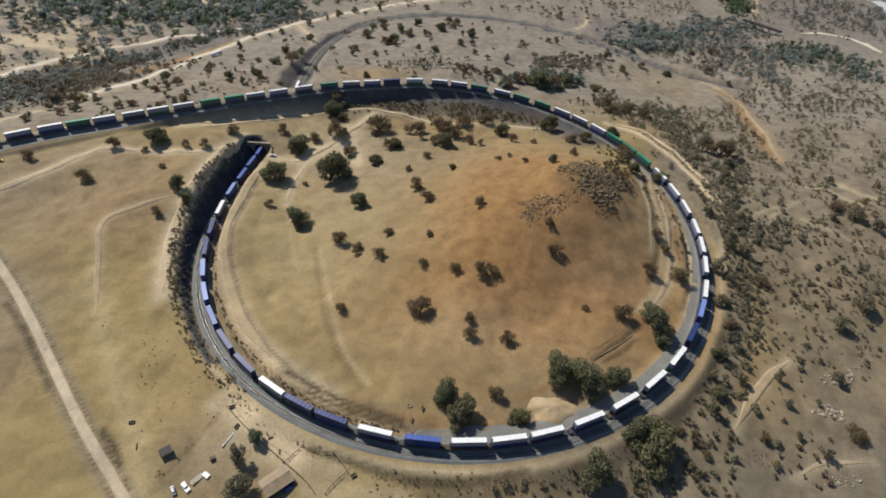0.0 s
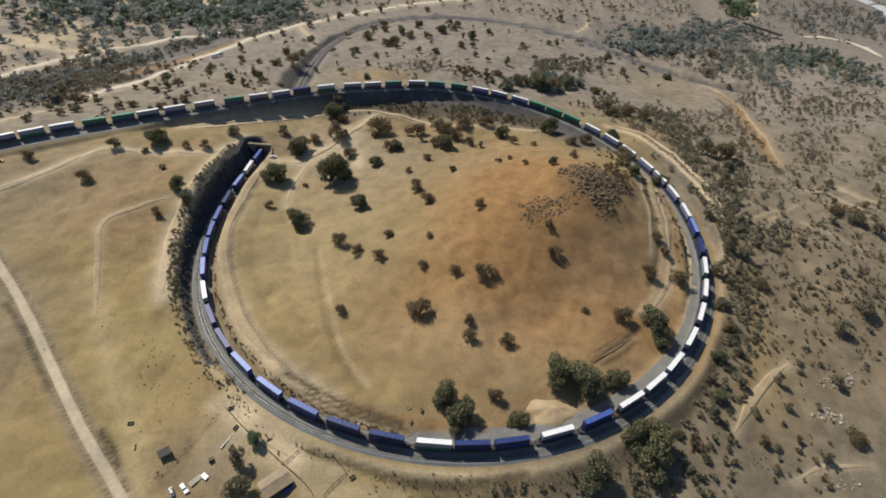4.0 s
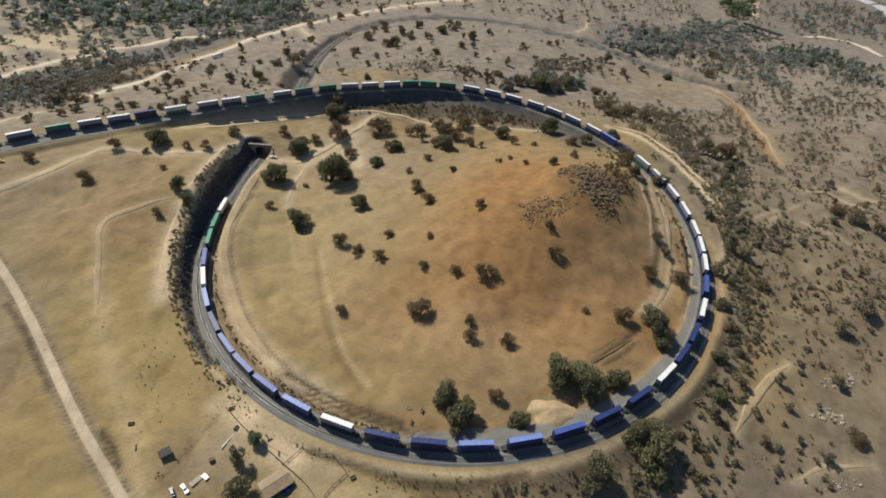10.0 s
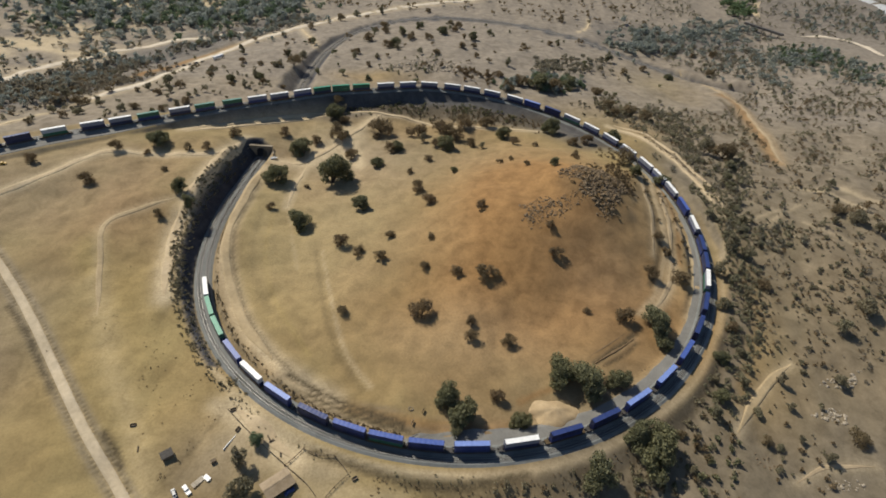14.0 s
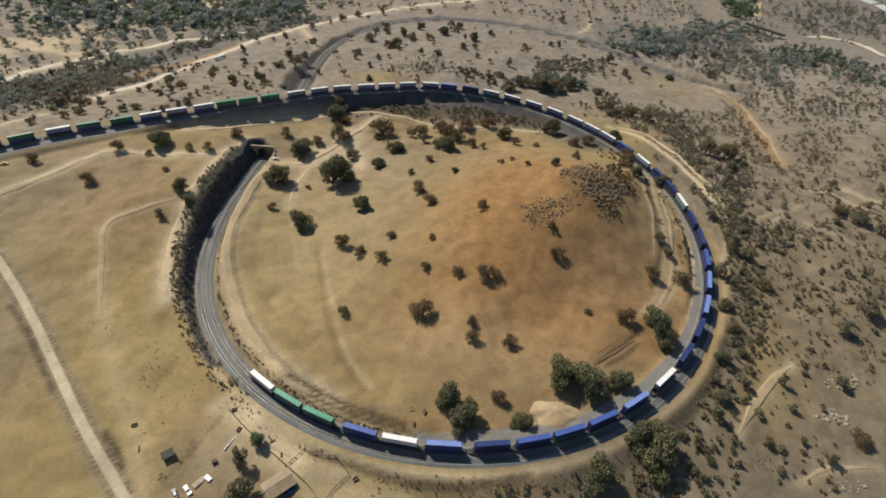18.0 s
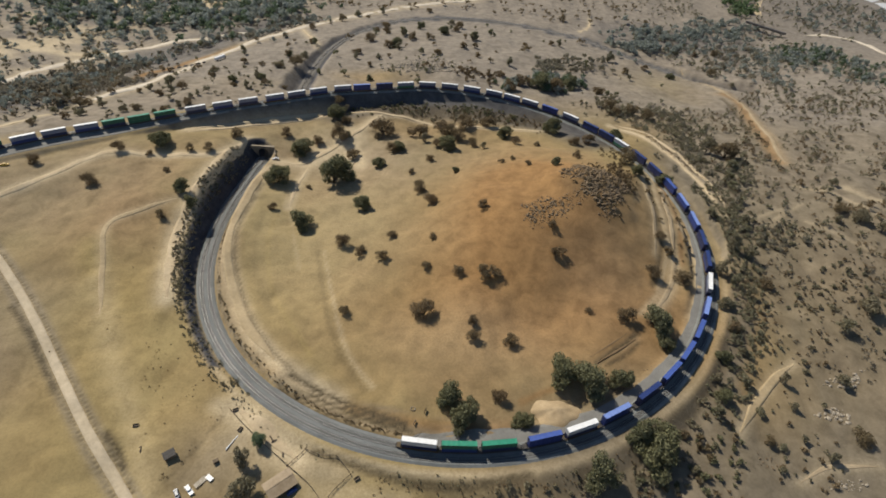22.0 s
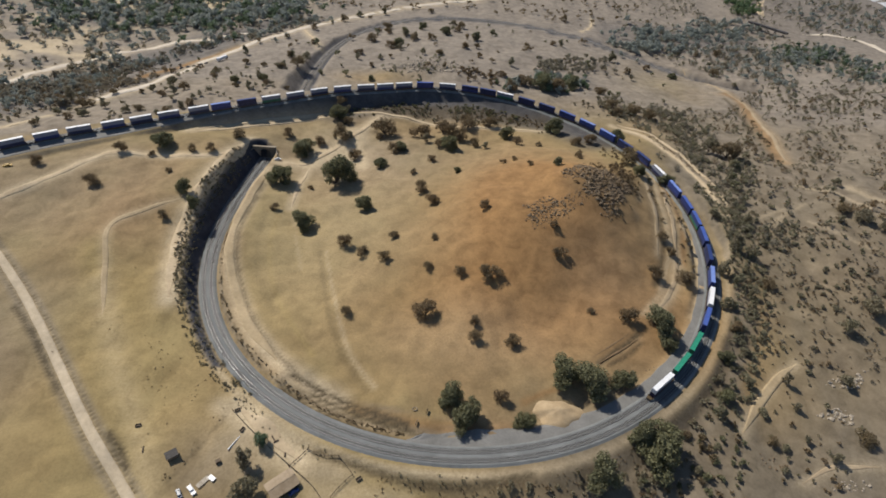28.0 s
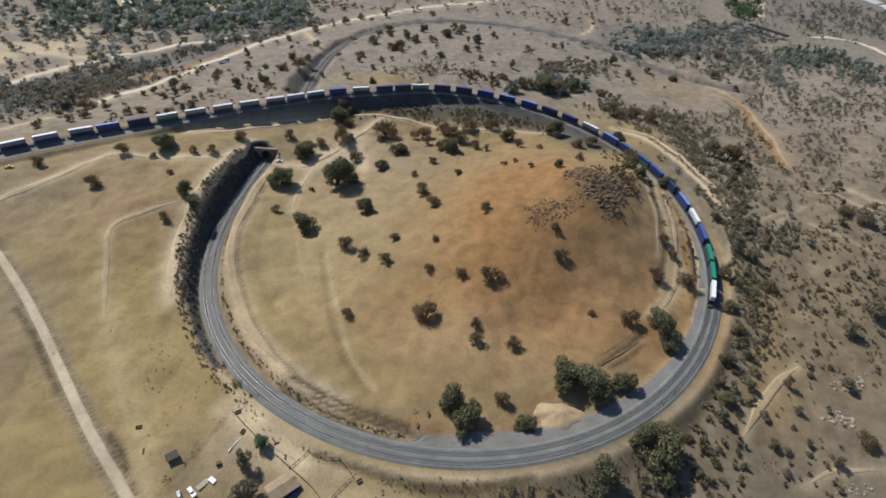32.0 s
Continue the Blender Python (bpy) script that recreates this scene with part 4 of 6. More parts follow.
def build_container(colour, length, upper):
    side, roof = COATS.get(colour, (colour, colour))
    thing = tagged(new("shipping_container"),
                   "%s steel shipping container%s on %s" % ("grimy shade-dimmed white" if side == "dimmed white" else "shade-toned white" if side == "shaded white" else side, " with a white roof," if roof == "white" and side != "dimmed white" else "", "another container" if upper else "a well car"),
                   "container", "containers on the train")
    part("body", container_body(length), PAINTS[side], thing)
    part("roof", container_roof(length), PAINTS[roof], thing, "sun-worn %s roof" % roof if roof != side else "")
    for sx in (-1, 1):
        for sy in (-1, 1):
            bm = bmesh.new()
            add_box(bm, sx * (length / 2 - 0.09), sy * 1.16, 1.55, 0.18, 0.18, 3.1)
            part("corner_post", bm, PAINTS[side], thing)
    for sy in (-1, 1):
        bm = bmesh.new()
        add_box(bm, -length / 2 + 0.08, sy * 0.56, 1.55, 0.08, 1.1, 2.85, bevel=0.02)
        for y in (-0.28, 0.28):
            add_tube(bm, (-length / 2 + 0.02, sy * 0.56 + y, 0.2), (-length / 2 + 0.02, sy * 0.56 + y, 2.95), 0.03, 0.03, 5)
        part("door", bm, PAINTS[side], thing)
    return thing


def build_well_car(material, colour):
    thing = tagged(new("well_car"), "%s steel well car carrying stacked containers" % colour, "railway car", "cars of the train")
    bm = bmesh.new()
    for sy in (-1, 1):
        add_box(bm, 0, sy * 1.42, 0.95, 17.6, 0.14, 1.0, bevel=0.03)
        add_box(bm, 0, sy * 1.42, 1.46, 17.4, 0.24, 0.1)
        for x in np.arange(-8, 8.1, 2.0):
            add_box(bm, x, sy * 1.51, 0.95, 0.12, 0.06, 0.95)
    for x in (-7.6, -3.8, 0, 3.8, 7.6):
        add_box(bm, x, 0, 0.42, 0.5, 2.8, 0.14)
    part("well", bm, material, thing)
    for sx in (-1, 1):
        bm = bmesh.new()
        add_box(bm, sx * 9.4, 0, 1.12, 1.9, 2.5, 0.16, bevel=0.03)
        add_box(bm, sx * 8.65, 0, 0.85, 0.12, 2.8, 1.1)
        part("end_platform", bm, material, thing)
        bogie = part("bogie", _bogie_frame(sx * 9.5), STEEL_DARK, thing)
        for ax in (-0.88, 0.88):
            bm = bmesh.new()
            for sy in (-0.75, 0.75):
                add_tube(bm, (sx * 9.5 + ax, sy - 0.06, 0.46), (sx * 9.5 + ax, sy + 0.06, 0.46), 0.46, 0.46, 12)
            add_tube(bm, (sx * 9.5 + ax, -0.75, 0.46), (sx * 9.5 + ax, 0.75, 0.46), 0.08, 0.08, 6)
            part("wheelset", bm, STEEL_DARK, bogie)
    for sx in (-1, 1):
        bm = bmesh.new()
        add_box(bm, sx * 10.4, 0, 0.86, 0.5, 0.3, 0.3, bevel=0.04)
        part("coupler", bm, STEEL_DARK, thing)
    return thing


def _bogie_frame(x):
    bm = bmesh.new()
    for sy in (-1, 1):
        add_box(bm, x, sy * 1.0, 0.55, 2.3, 0.16, 0.32, bevel=0.05)
    add_box(bm, x, 0, 0.7, 0.5, 2.1, 0.3)
    return bm


# Upper containers from the last car forward; lower ones differ where a side shows it.
UPPER = ("plain_white green green blue plain_white pale_blue navy blue "
         "blue blue pale_blue white navy navy pale_blue pale_blue blue navy navy white navy navy white blue white white white white "
         "white white white navy pale_blue white white white white white white white green green green white white white "
         "dark_green dark_green white dark_green white white grey navy white "
         "white dark_green white white white green green white white white white green white white blue white").split()
LOWER = "navy dark_green blue navy blue navy navy blue navy navy blue".split()


def car_centre(k):
    """Where car k stands along the line at the start."""
    return TAIL + sum(STEPS[:k])


# Where the train runs a little ahead of or behind its even speed.
LAG = ((-335, -260, -225, -170, -120, -60, 0, 90, 130, 176, 230, 330, 450), (0, 3, 3, 1, -1, -1.5, -1.8, -2, -1, 1, 1.3, 1, 0))


def train_pose(s, z):
    s = s + float(np.interp(s, *LAG))
    a, b, c = line_at(s - 6.5, INNER), line_at(s + 6.5, INNER), line_at(s, INNER)
    mid = (Vector(a) + Vector(b)) / 2
    way = Vector(b) - Vector(a)
    return Matrix.Translation(mid + Vector((0, 0, RAIL_TOP + z))) @ way.to_track_quat("X", "Z").to_matrix().to_4x4()


TRAIN = []


def build_train():
    cars = [build_well_car(STEEL_DARK, "dark grey"), build_well_car(YELLOW_STEEL, "faded yellow")]
    boxes = {}
    used = set()

    def take(key, make, m):
        if key not in boxes:
            boxes[key] = make()
        src = boxes[key]
        if key not in used:
            used.add(key)
            src.matrix_basis = m
            return src
        return copy_thing(src, m)

    for k, colour in enumerate(UPPER[:len(STEPS) + 1]):
        colour = colour.replace("_", " ")
        s = car_centre(k)
        low = LOWER[(k * 7) % len(LOWER)].replace("_", " ")
        kind = 0 if k % 4 else 1
        car = take(("car", kind), lambda: cars[kind], train_pose(s, 0))
        lower = take(("low", low), lambda: build_container(low, 15.9, False), train_pose(s, 0.58))
        upper = take(("up", colour), lambda: build_container(colour, 16.2, True), train_pose(s, 3.72))
        TRAIN.append((car, lower, upper, s))


build_train()


def motions():
    """The train climbs round the loop at an even speed."""
    for car, lower, upper, s in TRAIN:
        for thing, z in ((car, 0.0), (lower, 0.58), (upper, 3.72)):
            walk(thing, [(t, train_pose(s + SPEED * t, z)) for t in range(33)])


# ---- trees and scrub ----
def leaf_cloud(rng, lobes, count, size, flat=0.75):
    """Small leaf clumps, uneven quads, over a crown of lobes (x, y, z, r)."""
    w = np.array([r ** 2 for *_, r in lobes])
    pick = rng.choice(len(lobes), count, p=w / w.sum())
    L = np.array(lobes)[pick]
    d = rng.normal(size=(count, 3))
    d /= np.linalg.norm(d, axis=1)[:, None]
    r = L[:, 3] * rng.uniform(0.55, 1.08, count)
    c = L[:, :3] + d * r[:, None] * np.array([1, 1, flat])
    a = d + rng.normal(size=(count, 3)) * 0.7
    a /= np.linalg.norm(a, axis=1)[:, None]
    u = np.cross(a, rng.normal(size=(count, 3)))
    u /= np.linalg.norm(u, axis=1)[:, None]
    v = np.cross(a, u)
    s = size * rng.uniform(0.6, 1.5, count)[:, None]
    jig = rng.uniform(0.6, 1.25, (count, 4, 1))
    q = np.stack([c - s * u * jig[:, 0], c - s * v * jig[:, 1], c + s * u * jig[:, 2], c + s * v * jig[:, 3]], 1)
    return q.reshape(-1, 3), np.arange(count * 4).reshape(-1, 4)


def crown_lobes(rng, spread_r, base, tall, n):
    out = []
    for i in range(n):
        a = rng.uniform(0, 6.28)
        k = rng.uniform(0.2, 0.78) * spread_r
        r = spread_r * rng.uniform(0.20, 0.46)
        z = base + r * 0.7 + rng.uniform(0, 1) * max(0.1, tall - 1.5 * r - base) * (1 - 0.5 * k / spread_r)
        out.append((k * math.cos(a), k * math.sin(a), z, r))
    out.append((rng.uniform(-0.2, 0.2) * spread_r, rng.uniform(-0.2, 0.2) * spread_r, base + (tall - base) * 0.5, spread_r * 0.48))
    return out


def trunk_mesh(rng, lobes, base, girth):
    bm = bmesh.new()
    lean = Vector((rng.uniform(-0.3, 0.3), rng.uniform(-0.3, 0.3), base))
    add_tube(bm, (0, 0, -0.8), lean, girth, girth * 0.7, 7)
    for x, y, z, r in lobes[:6]:
        mid = lean.lerp(Vector((x, y, z)), 0.5) + Vector((0, 0, 0.3))
        add_tube(bm, lean, mid, girth * 0.5, girth * 0.32, 5, False)
        add_tube(bm, mid, (x, y, z), girth * 0.32, girth * 0.1, 5, False)
        for _ in range(2):
            tip = Vector((x, y, z)) + Vector(rng.normal(size=3)) * r * 0.5
            add_tube(bm, mid, tip, girth * 0.2, girth * 0.06, 4, False)
    return bm


def tree_template(name, seed, leaf, label, category, spread_r, base, tall, lobes, count, size, girth, group):
    rng = np.random.RandomState(seed)
    lb = crown_lobes(rng, spread_r, base, tall, lobes)
    thing = tagged(new(name), label, category, group)
    part("trunk", trunk_mesh(rng, lb, base, girth), BARK, thing)
    v, f = leaf_cloud(rng, lb, count, size)
    mesh_object("crown", v, f.tolist(), leaf, thing)
    return thing


GREEN_OAKS = [
    (-95, 30, 33), (-135.8, 21.7, 24.2), (-105.9, -27, 21.2), (-67, -4, 17.2), (-129.3, 70, 24.7), (-63.9, 55.7, 16), (4.5, -161.4, 18.4), (10.3, -170.4, 19.2),
    (60.9, -141.9, 22.1), (72.9, -145.6, 25.5), (90.8, -142.6, 16.4), (118.5, -103.6, 26), (121.8, -117.1, 13), (39.2, -169, 12), (-83.5, -188.6, 8.6), (-88.5, -199.2, 14),
    (-83, -210.5, 17), (100.8, -178.8, 27.2), (95.9, -173.3, 18.3), (73.5, -192.5, 24), (-188.9, -17.9, 13.4), (-180.1, -28.2, 12.3), (163.1, 50.1, 16.4), (144, -146, 11.5),
    (152, -121.5, 11), (-229.2, 39, 19.3), (83, 122.3, 21.1),
]
DRY_OAKS = [
    (-72.1, -48.4, 14.6), (-59.8, -55.6, 11.6), (-43.9, -62.8, 10.5), (-41, -40.8, 9.2), (-27.5, 13.7, 14.6), (-17.6, -3.9, 13), (17.5, -25, 10.1), (62, -43.6, 8.8),
    (64, -62.6, 12.7), (21.2, -82.6, 16.4), (4.3, -80, 10.7), (-16.2, -72, 9.3), (-13.1, -46.8, 7.2), (-60.1, -108.3, 9.5), (-13.9, -107, 18.9), (13.7, -114.3, 8.4),
    (13.9, -124.6, 11.2), (34.1, -123.6, 12), (80.2, -98.7, 6.3), (28.5, -157.1, 11), (101.6, -102.1, 14.2), (124.8, -64.1, 14.6), (144.4, -65.3, 14.6), (140.9, -43.4, 10.8),
    (136, -32, 11), (-129.4, -13.4, 8.9), (-112.5, 19.8, 5.4), (-255.9, -15.7, 16.4), (-254, 21.9, 12.4), (-302.6, -1, 12.9), (-193.2, -43.7, 11), (-232.6, 24.3, 7.3),
    (-206.3, 35.7, 9.6), (-193.7, 39.9, 11.8),
]
BANK_TREES = [
    (-105.7, 96.9, 28.1), (-114.5, 132.5, 25.6), (-88.7, 71.4, 17.7), (-70.6, 114, 31.5), (-56.3, 79.8, 17.8), (-51.3, 83.7, 16.7), (-35.7, 114.2, 27.7), (-17.8, 118.5, 21.5),
    (-23.2, 63.3, 11.5), (-9.7, 89.7, 20.4), (-1.8, 106.3, 18.5), (-36.6, 42.5, 8.8), (3.2, 129, 25.3), (40.5, 113.6, 18.7), (47, 94.6, 14.4), (25.3, 135.6, 19.2),
    (66, 93.3, 8.3), (70.6, 23.5, 10), (98.9, 101.6, 14.3), (111.7, 104.7, 15.6), (92.1, 57.9, 12), (135.9, 114.5, 18.3), (33.5, 45.5, 7.6), (41.8, 50.4, 7.7),
    (51.3, 30.9, 7.3), (-1.6, 40.8, 7.6), (-183.5, 72.5, 17.2), (-120.6, 87.3, 14.5), (-150.3, 94.3, 14.5), (136.3, 43.4, 14.9), (133.8, 65.9, 22.3), (-210.7, 4.6, 7),
]
FAR_TREES = [
    (14.5, 319.5, 11.6), (-2.9, 349.3, 13.7), (143.6, 229.2, 14.6), (150.3, 175, 13.5), (165.4, 181.2, 17.7), (181.2, 175, 17.6), (147.2, 188.8, 16.5), (151.5, 577.8, 15.5),
    (-123.7, 368.2, 17.7), (-83.9, 340.4, 17), (-113.1, 448.3, 17.5), (-32.1, 423.3, 16.9), (-9.9, 466.6, 15.8), (10.4, 398.2, 14.6), (61.8, 229.6, 21.9), (79.5, 226.5, 24.7),
    (97.9, 229.6, 26.3), (113.1, 240.4, 20.8), (46.3, 214.3, 18.6), (-84.5, 408.1, 14.8), (-71.1, 388, 16.3), (-64.5, 440.6, 15.4), (-127.6, 311.1, 13.2), (-100, 228.3, 10.3),
    (-192.6, 352.7, 12.2), (-207.4, 302.1, 13.1), (-203.9, 248.3, 13.7), (-210.6, 211.4, 13), (-250.9, 271.8, 11.1), (-234.8, 196.5, 12.7), (353.8, 458.6, 17.7), (257.9, 347.2, 13.9),
]
NEAR_SLOPE_TREES = [
    (162.9, -150.8, 9.2), (181.7, -145.6, 7.8), (182.7, -129.5, 9.7), (162.1, -166.4, 8.8), (168, -168, 7.4), (180.3, -163.5, 6.8), (217.8, -127.4, 13.5), (211.6, -159.8, 13.8),
    (190.4, -171.5, 10), (161.4, -135.8, 11), (166.2, -82, 14.9), (165.7, -99.4, 12), (173.3, -50.9, 17.8), (185.7, -32.3, 16.6), (196, -36.4, 13.7), (199.3, -59.9, 11.4),
    (234, -90.1, 16.3), (255.2, -76, 18.4), (292.3, 8.8, 19.9), (281.9, 19.4, 15.2), (166.1, -113.9, 10.8), (138.5, -157, 10.5), (133.2, -171.3, 6.4), (117.9, -168.1, 7.6),
    (119.4, -184.6, 8.3), (144.7, -134, 8.6), (184.6, 3.9, 14.9), (229, 99.7, 29.7), (214.7, 107, 27.7),
]
BANK_SIDE_TREES = [
    (-116, 151, 15), (-110, 146, 12), (-104, 122, 13), (-98, 100, 11), (-72, 104, 10), (-32, 100, 13), (-20, 92, 12), (-8, 86, 13), (11, 97, 13), (20, 92, 9), (-9, 112, 17),
]
WEST_TALL_TREES = [
    (-292, 96, 10), (-284, 104, 11), (-266, 98, 8), (-263, 107, 9), (-255, 119, 10), (-250, 128, 12), (-325, 88, 12), (-327, 72, 10),
    (-347, 88, 12), (-343, 55, 9), (-316, 106, 11), (-340, 120, 12), (-277, 153, 12), (-266, 218, 10), (-217, 182, 11), (-229, 183, 9),
]
GULLY_OAKS = [
    (207, 1, 13), (225, 76, 15), (178, -61, 12), (184, -70, 11), (302, -2, 17), (301, 62, 11), (290, 33, 9), (275, 6, 10),
]
WEST_THIN_TREES = [
    (-348.5, 65.5, 6.8), (-365.7, 118, 16.3), (-363.1, 128, 16.6), (-346, 117.2, 13.8), (-329.4, 121.4, 11.4), (-334.3, 148.4, 10.6), (-295.7, 104.5, 7.3), (-314.8, 162.2, 9.5),
    (-308.7, 171, 13.7), (-288.1, 149.4, 11.9), (-293.3, 183.5, 18.1), (-275.8, 169.8, 15), (-251.6, 138.5, 7.7), (-273.1, 237.7, 10.6), (-262.9, 303.7, 14.9), (-226.8, 259.5, 9.3),
    (-217, 213.8, 10.1), (-201.6, 193.7, 11.2), (-204.4, 260.4, 10.9), (-188.9, 260.5, 21.7), (-186.2, 285.6, 19.2), (-183.2, 198.8, 8.5), (-210.6, 178.7, 6.9), (-181.2, 474, 20),
    (-165.2, 512.8, 18.8), (-212.2, 428.3, 13.4), (-129, 530.3, 17), (-60.7, 554.6, 13),
]
NORTH_THIN_TREES = [
    (-127.6, 294.4, 11.3), (-106.6, 268.4, 9.3), (-101.1, 295.7, 11.3), (-94.1, 337.5, 20.4), (-80.6, 326, 15), (-107.5, 408.5, 16.7), (-83, 398.5, 12.8), (-48.4, 383, 14.3),
    (-52.8, 310.2, 11.4), (-33.2, 313.7, 13.1), (-22.5, 475.5, 15.9), (-15.7, 444.3, 15.4), (8.5, 389.8, 10.8), (10.9, 357.8, 10.4), (50.1, 293.5, 12.8), (39.1, 254.7, 12.1),
    (77.8, 385.3, 9), (115.5, 423.2, 13.2), (127.3, 423.2, 11.3), (142.8, 233.9, 13.3), (187.7, 391.8, 18.3), (198.7, 341.6, 13.7), (195.7, 307, 11.5), (234.4, 378.6, 12.6),
    (300, 461.5, 11.8), (322.1, 452.3, 11.7), (324.8, 408, 11.1), (319, 371.2, 17.8), (334.1, 341, 10.3),
]
THIN_TREES = WEST_THIN_TREES + NORTH_THIN_TREES

OAK = "oaks in and round the loop"
TEMPLATES = {
    "green": [tree_template("oak_tree", 10 + i, LEAF_GREEN, "dense dark green oak tree on dry ground", "tree", 4.7, -0.1, 7.9 + 0.6 * (i % 2), 20, 6400, 0.19, 0.42, OAK) for i in range(4)],
    "dry": [tree_template("blue_oak_tree", 20 + i, LEAF_DRY, "sparse brown blue-oak tree on a dry slope", "tree", 4.4, 0.1, 6.8 + 0.6 * (i % 3), 14, 2100, 0.20, 0.34, OAK) for i in range(4)],
    "grey": [tree_template("grey_pine_tree", 30 + i, LEAF_GREY, "thin grey-green tree on a scrubby slope", "tree", 3.9, 0.5, 8.0 + i % 2, 11, 1500, 0.23, 0.28, "scrub trees") for i in range(3)],
    "lush": [tree_template("creek_tree", 40 + i, LEAF_LUSH, "lush green tree in a hollow", "tree", 4.8, 0.9, 9.0, 13, 4200, 0.20, 0.40, "trees in hollows") for i in range(3)],
    "shrub": [tree_template("shrub", 50 + i, LEAF_GREY, "low grey-brown shrub on bare soil", "shrub", 4.2, 0.6, 6.4, 7, 460, 0.36, 0.20, "shrubs on the slope") for i in range(3)],
}
_taken = set()


def plant(kind, x, y, width, rng):
    src = TEMPLATES[kind][rng.randint(len(TEMPLATES[kind]))]
    k = width / 10.0
    m = (Matrix.Translation((x, y, ground_z(x, y) - 0.15)) @ Matrix.Rotation(rng.uniform(0, 6.28), 4, "Z")
         @ Matrix.Diagonal((k * rng.uniform(0.95, 1.18), k * rng.uniform(0.8, 1.0), k * rng.uniform(0.85, 1.12), 1)))
    if src in _taken:
        return copy_thing(src, m @ Matrix.Diagonal([1 / v for v in src.scale] + [1]))
    _taken.add(src)
    src.matrix_basis = m
    return src


def plant_all():
    rng = np.random.RandomState(5)
    for kind, rows, f in (("green", GREEN_OAKS[:14] + GREEN_OAKS[17:], 0.92), ("grey", GREEN_OAKS[15:17], 1.0), ("lush", GREEN_OAKS[14:15], 1.0), ("dry", DRY_OAKS, 0.95), ("dry", BANK_TREES[0::2], 0.88), ("green", BANK_TREES[1::4], 0.85), ("dry", BANK_TREES[3::4], 0.9), ("dry", BANK_SIDE_TREES[0::2], 1.0), ("grey", BANK_SIDE_TREES[1::2], 1.0),
                          ("dry", FAR_TREES[:8], 1.0), ("dry", FAR_TREES[8::2], 1.0), ("green", FAR_TREES[9:20:2], 1.0), ("green", FAR_TREES[21::2], 0.9),
                          ("grey", THIN_TREES[0::2], 0.95), ("dry", THIN_TREES[1::2], 0.95), ("grey", NEAR_SLOPE_TREES[0::2], 0.9), ("grey", NEAR_SLOPE_TREES[1::4], 0.95), ("grey", GULLY_OAKS, 0.9), ("grey", WEST_TALL_TREES[0::2], 1.0), ("dry", WEST_TALL_TREES[1::2], 0.95), ("dry", NEAR_SLOPE_TREES[3::4], 0.9)):
        for x, y, w in rows:
            plant(kind, x, y, w * f, rng)


plant_all()


def clear_of_line(x, y, gap):
    d = np.full(len(x), 1e9)
    for k in range(0, len(LINE), 200):
        q = LINE[k:k + 200]
        d = np.minimum(d, ((x[:, None] - q[None, :, 0]) ** 2 + (y[:, None] - q[None, :, 1]) ** 2).min(1))
    return d > gap ** 2


def patchy(x, y, scale, seed):
    r = np.random.RandomState(seed)
    v = np.zeros_like(x)
    for _ in range(6):
        a, ph = r.uniform(0, 6.28), r.uniform(0, 6.28)
        k = 6.28 / scale * r.uniform(0.6, 1.7)
        v += np.sin(k * (x * math.cos(a) + y * math.sin(a)) + ph)
    return v / 3.4


def scatter(seed, box, count, lo, hi, gap, patch=60, bare=-0.2):
    """Rows of x, y, size strewn over a box in patches, clear of the railway."""
    r = np.random.RandomState(seed)
    x, y = r.uniform(box[0], box[1], count), r.uniform(box[2], box[3], count)
    keep = (patchy(x, y, patch, seed) > bare + r.normal(size=count) * 0.35) & clear_of_line(x, y, gap)
    s = lo + (hi - lo) * r.uniform(0, 1, count) ** 1.8
    return np.stack([x, y, s], 1)[keep]


def within(seed, corners, count, lo, hi, gap=13, soft=9.0):
    """Rows of x, y, size strewn inside a polygon, clear of the railway."""
    r = np.random.RandomState(seed)
    c = np.array(corners, float)
    x, y = r.uniform(c[:, 0].min(), c[:, 0].max(), count * 3), r.uniform(c[:, 1].min(), c[:, 1].max(), count * 3)
    inside = np.zeros(len(x), bool)
    for (ax, ay), (bx, by) in zip(c, np.roll(c, -1, 0)):
        inside ^= ((ay > y) != (by > y)) & (x < (bx - ax) * (y - ay) / (by - ay + 1e-9) + ax)
    x, y = x + r.normal(size=len(x)) * soft, y + r.normal(size=len(x)) * soft
    keep = inside & (patchy(x, y, 45, seed) > -0.25 + r.normal(size=len(x)) * 0.3) & clear_of_line(x, y, gap)
    s = lo + (hi - lo) * r.uniform(0, 1, len(x)) ** 1.6
    return np.stack([x, y, s], 1)[keep][:count]


def off_track(rows, points, gap):
    """Rows that keep clear of a track."""
    q = smooth_line(points, 2.0)
    d = np.hypot(rows[:, 0, None] - q[None, :, 0], rows[:, 1, None] - q[None, :, 1]).min(1)
    return rows[d > gap]


def outside(rows, corners):
    """Rows that lie outside a polygon."""
    x, y = rows[:, 0], rows[:, 1]
    inside = np.zeros(len(x), bool)
    for (ax, ay), (bx, by) in zip(corners, corners[1:] + corners[:1]):
        inside ^= ((ay > y) != (by > y)) & (x < (bx - ax) * (y - ay) / (by - ay + 1e-9) + ax)
    return rows[~inside]


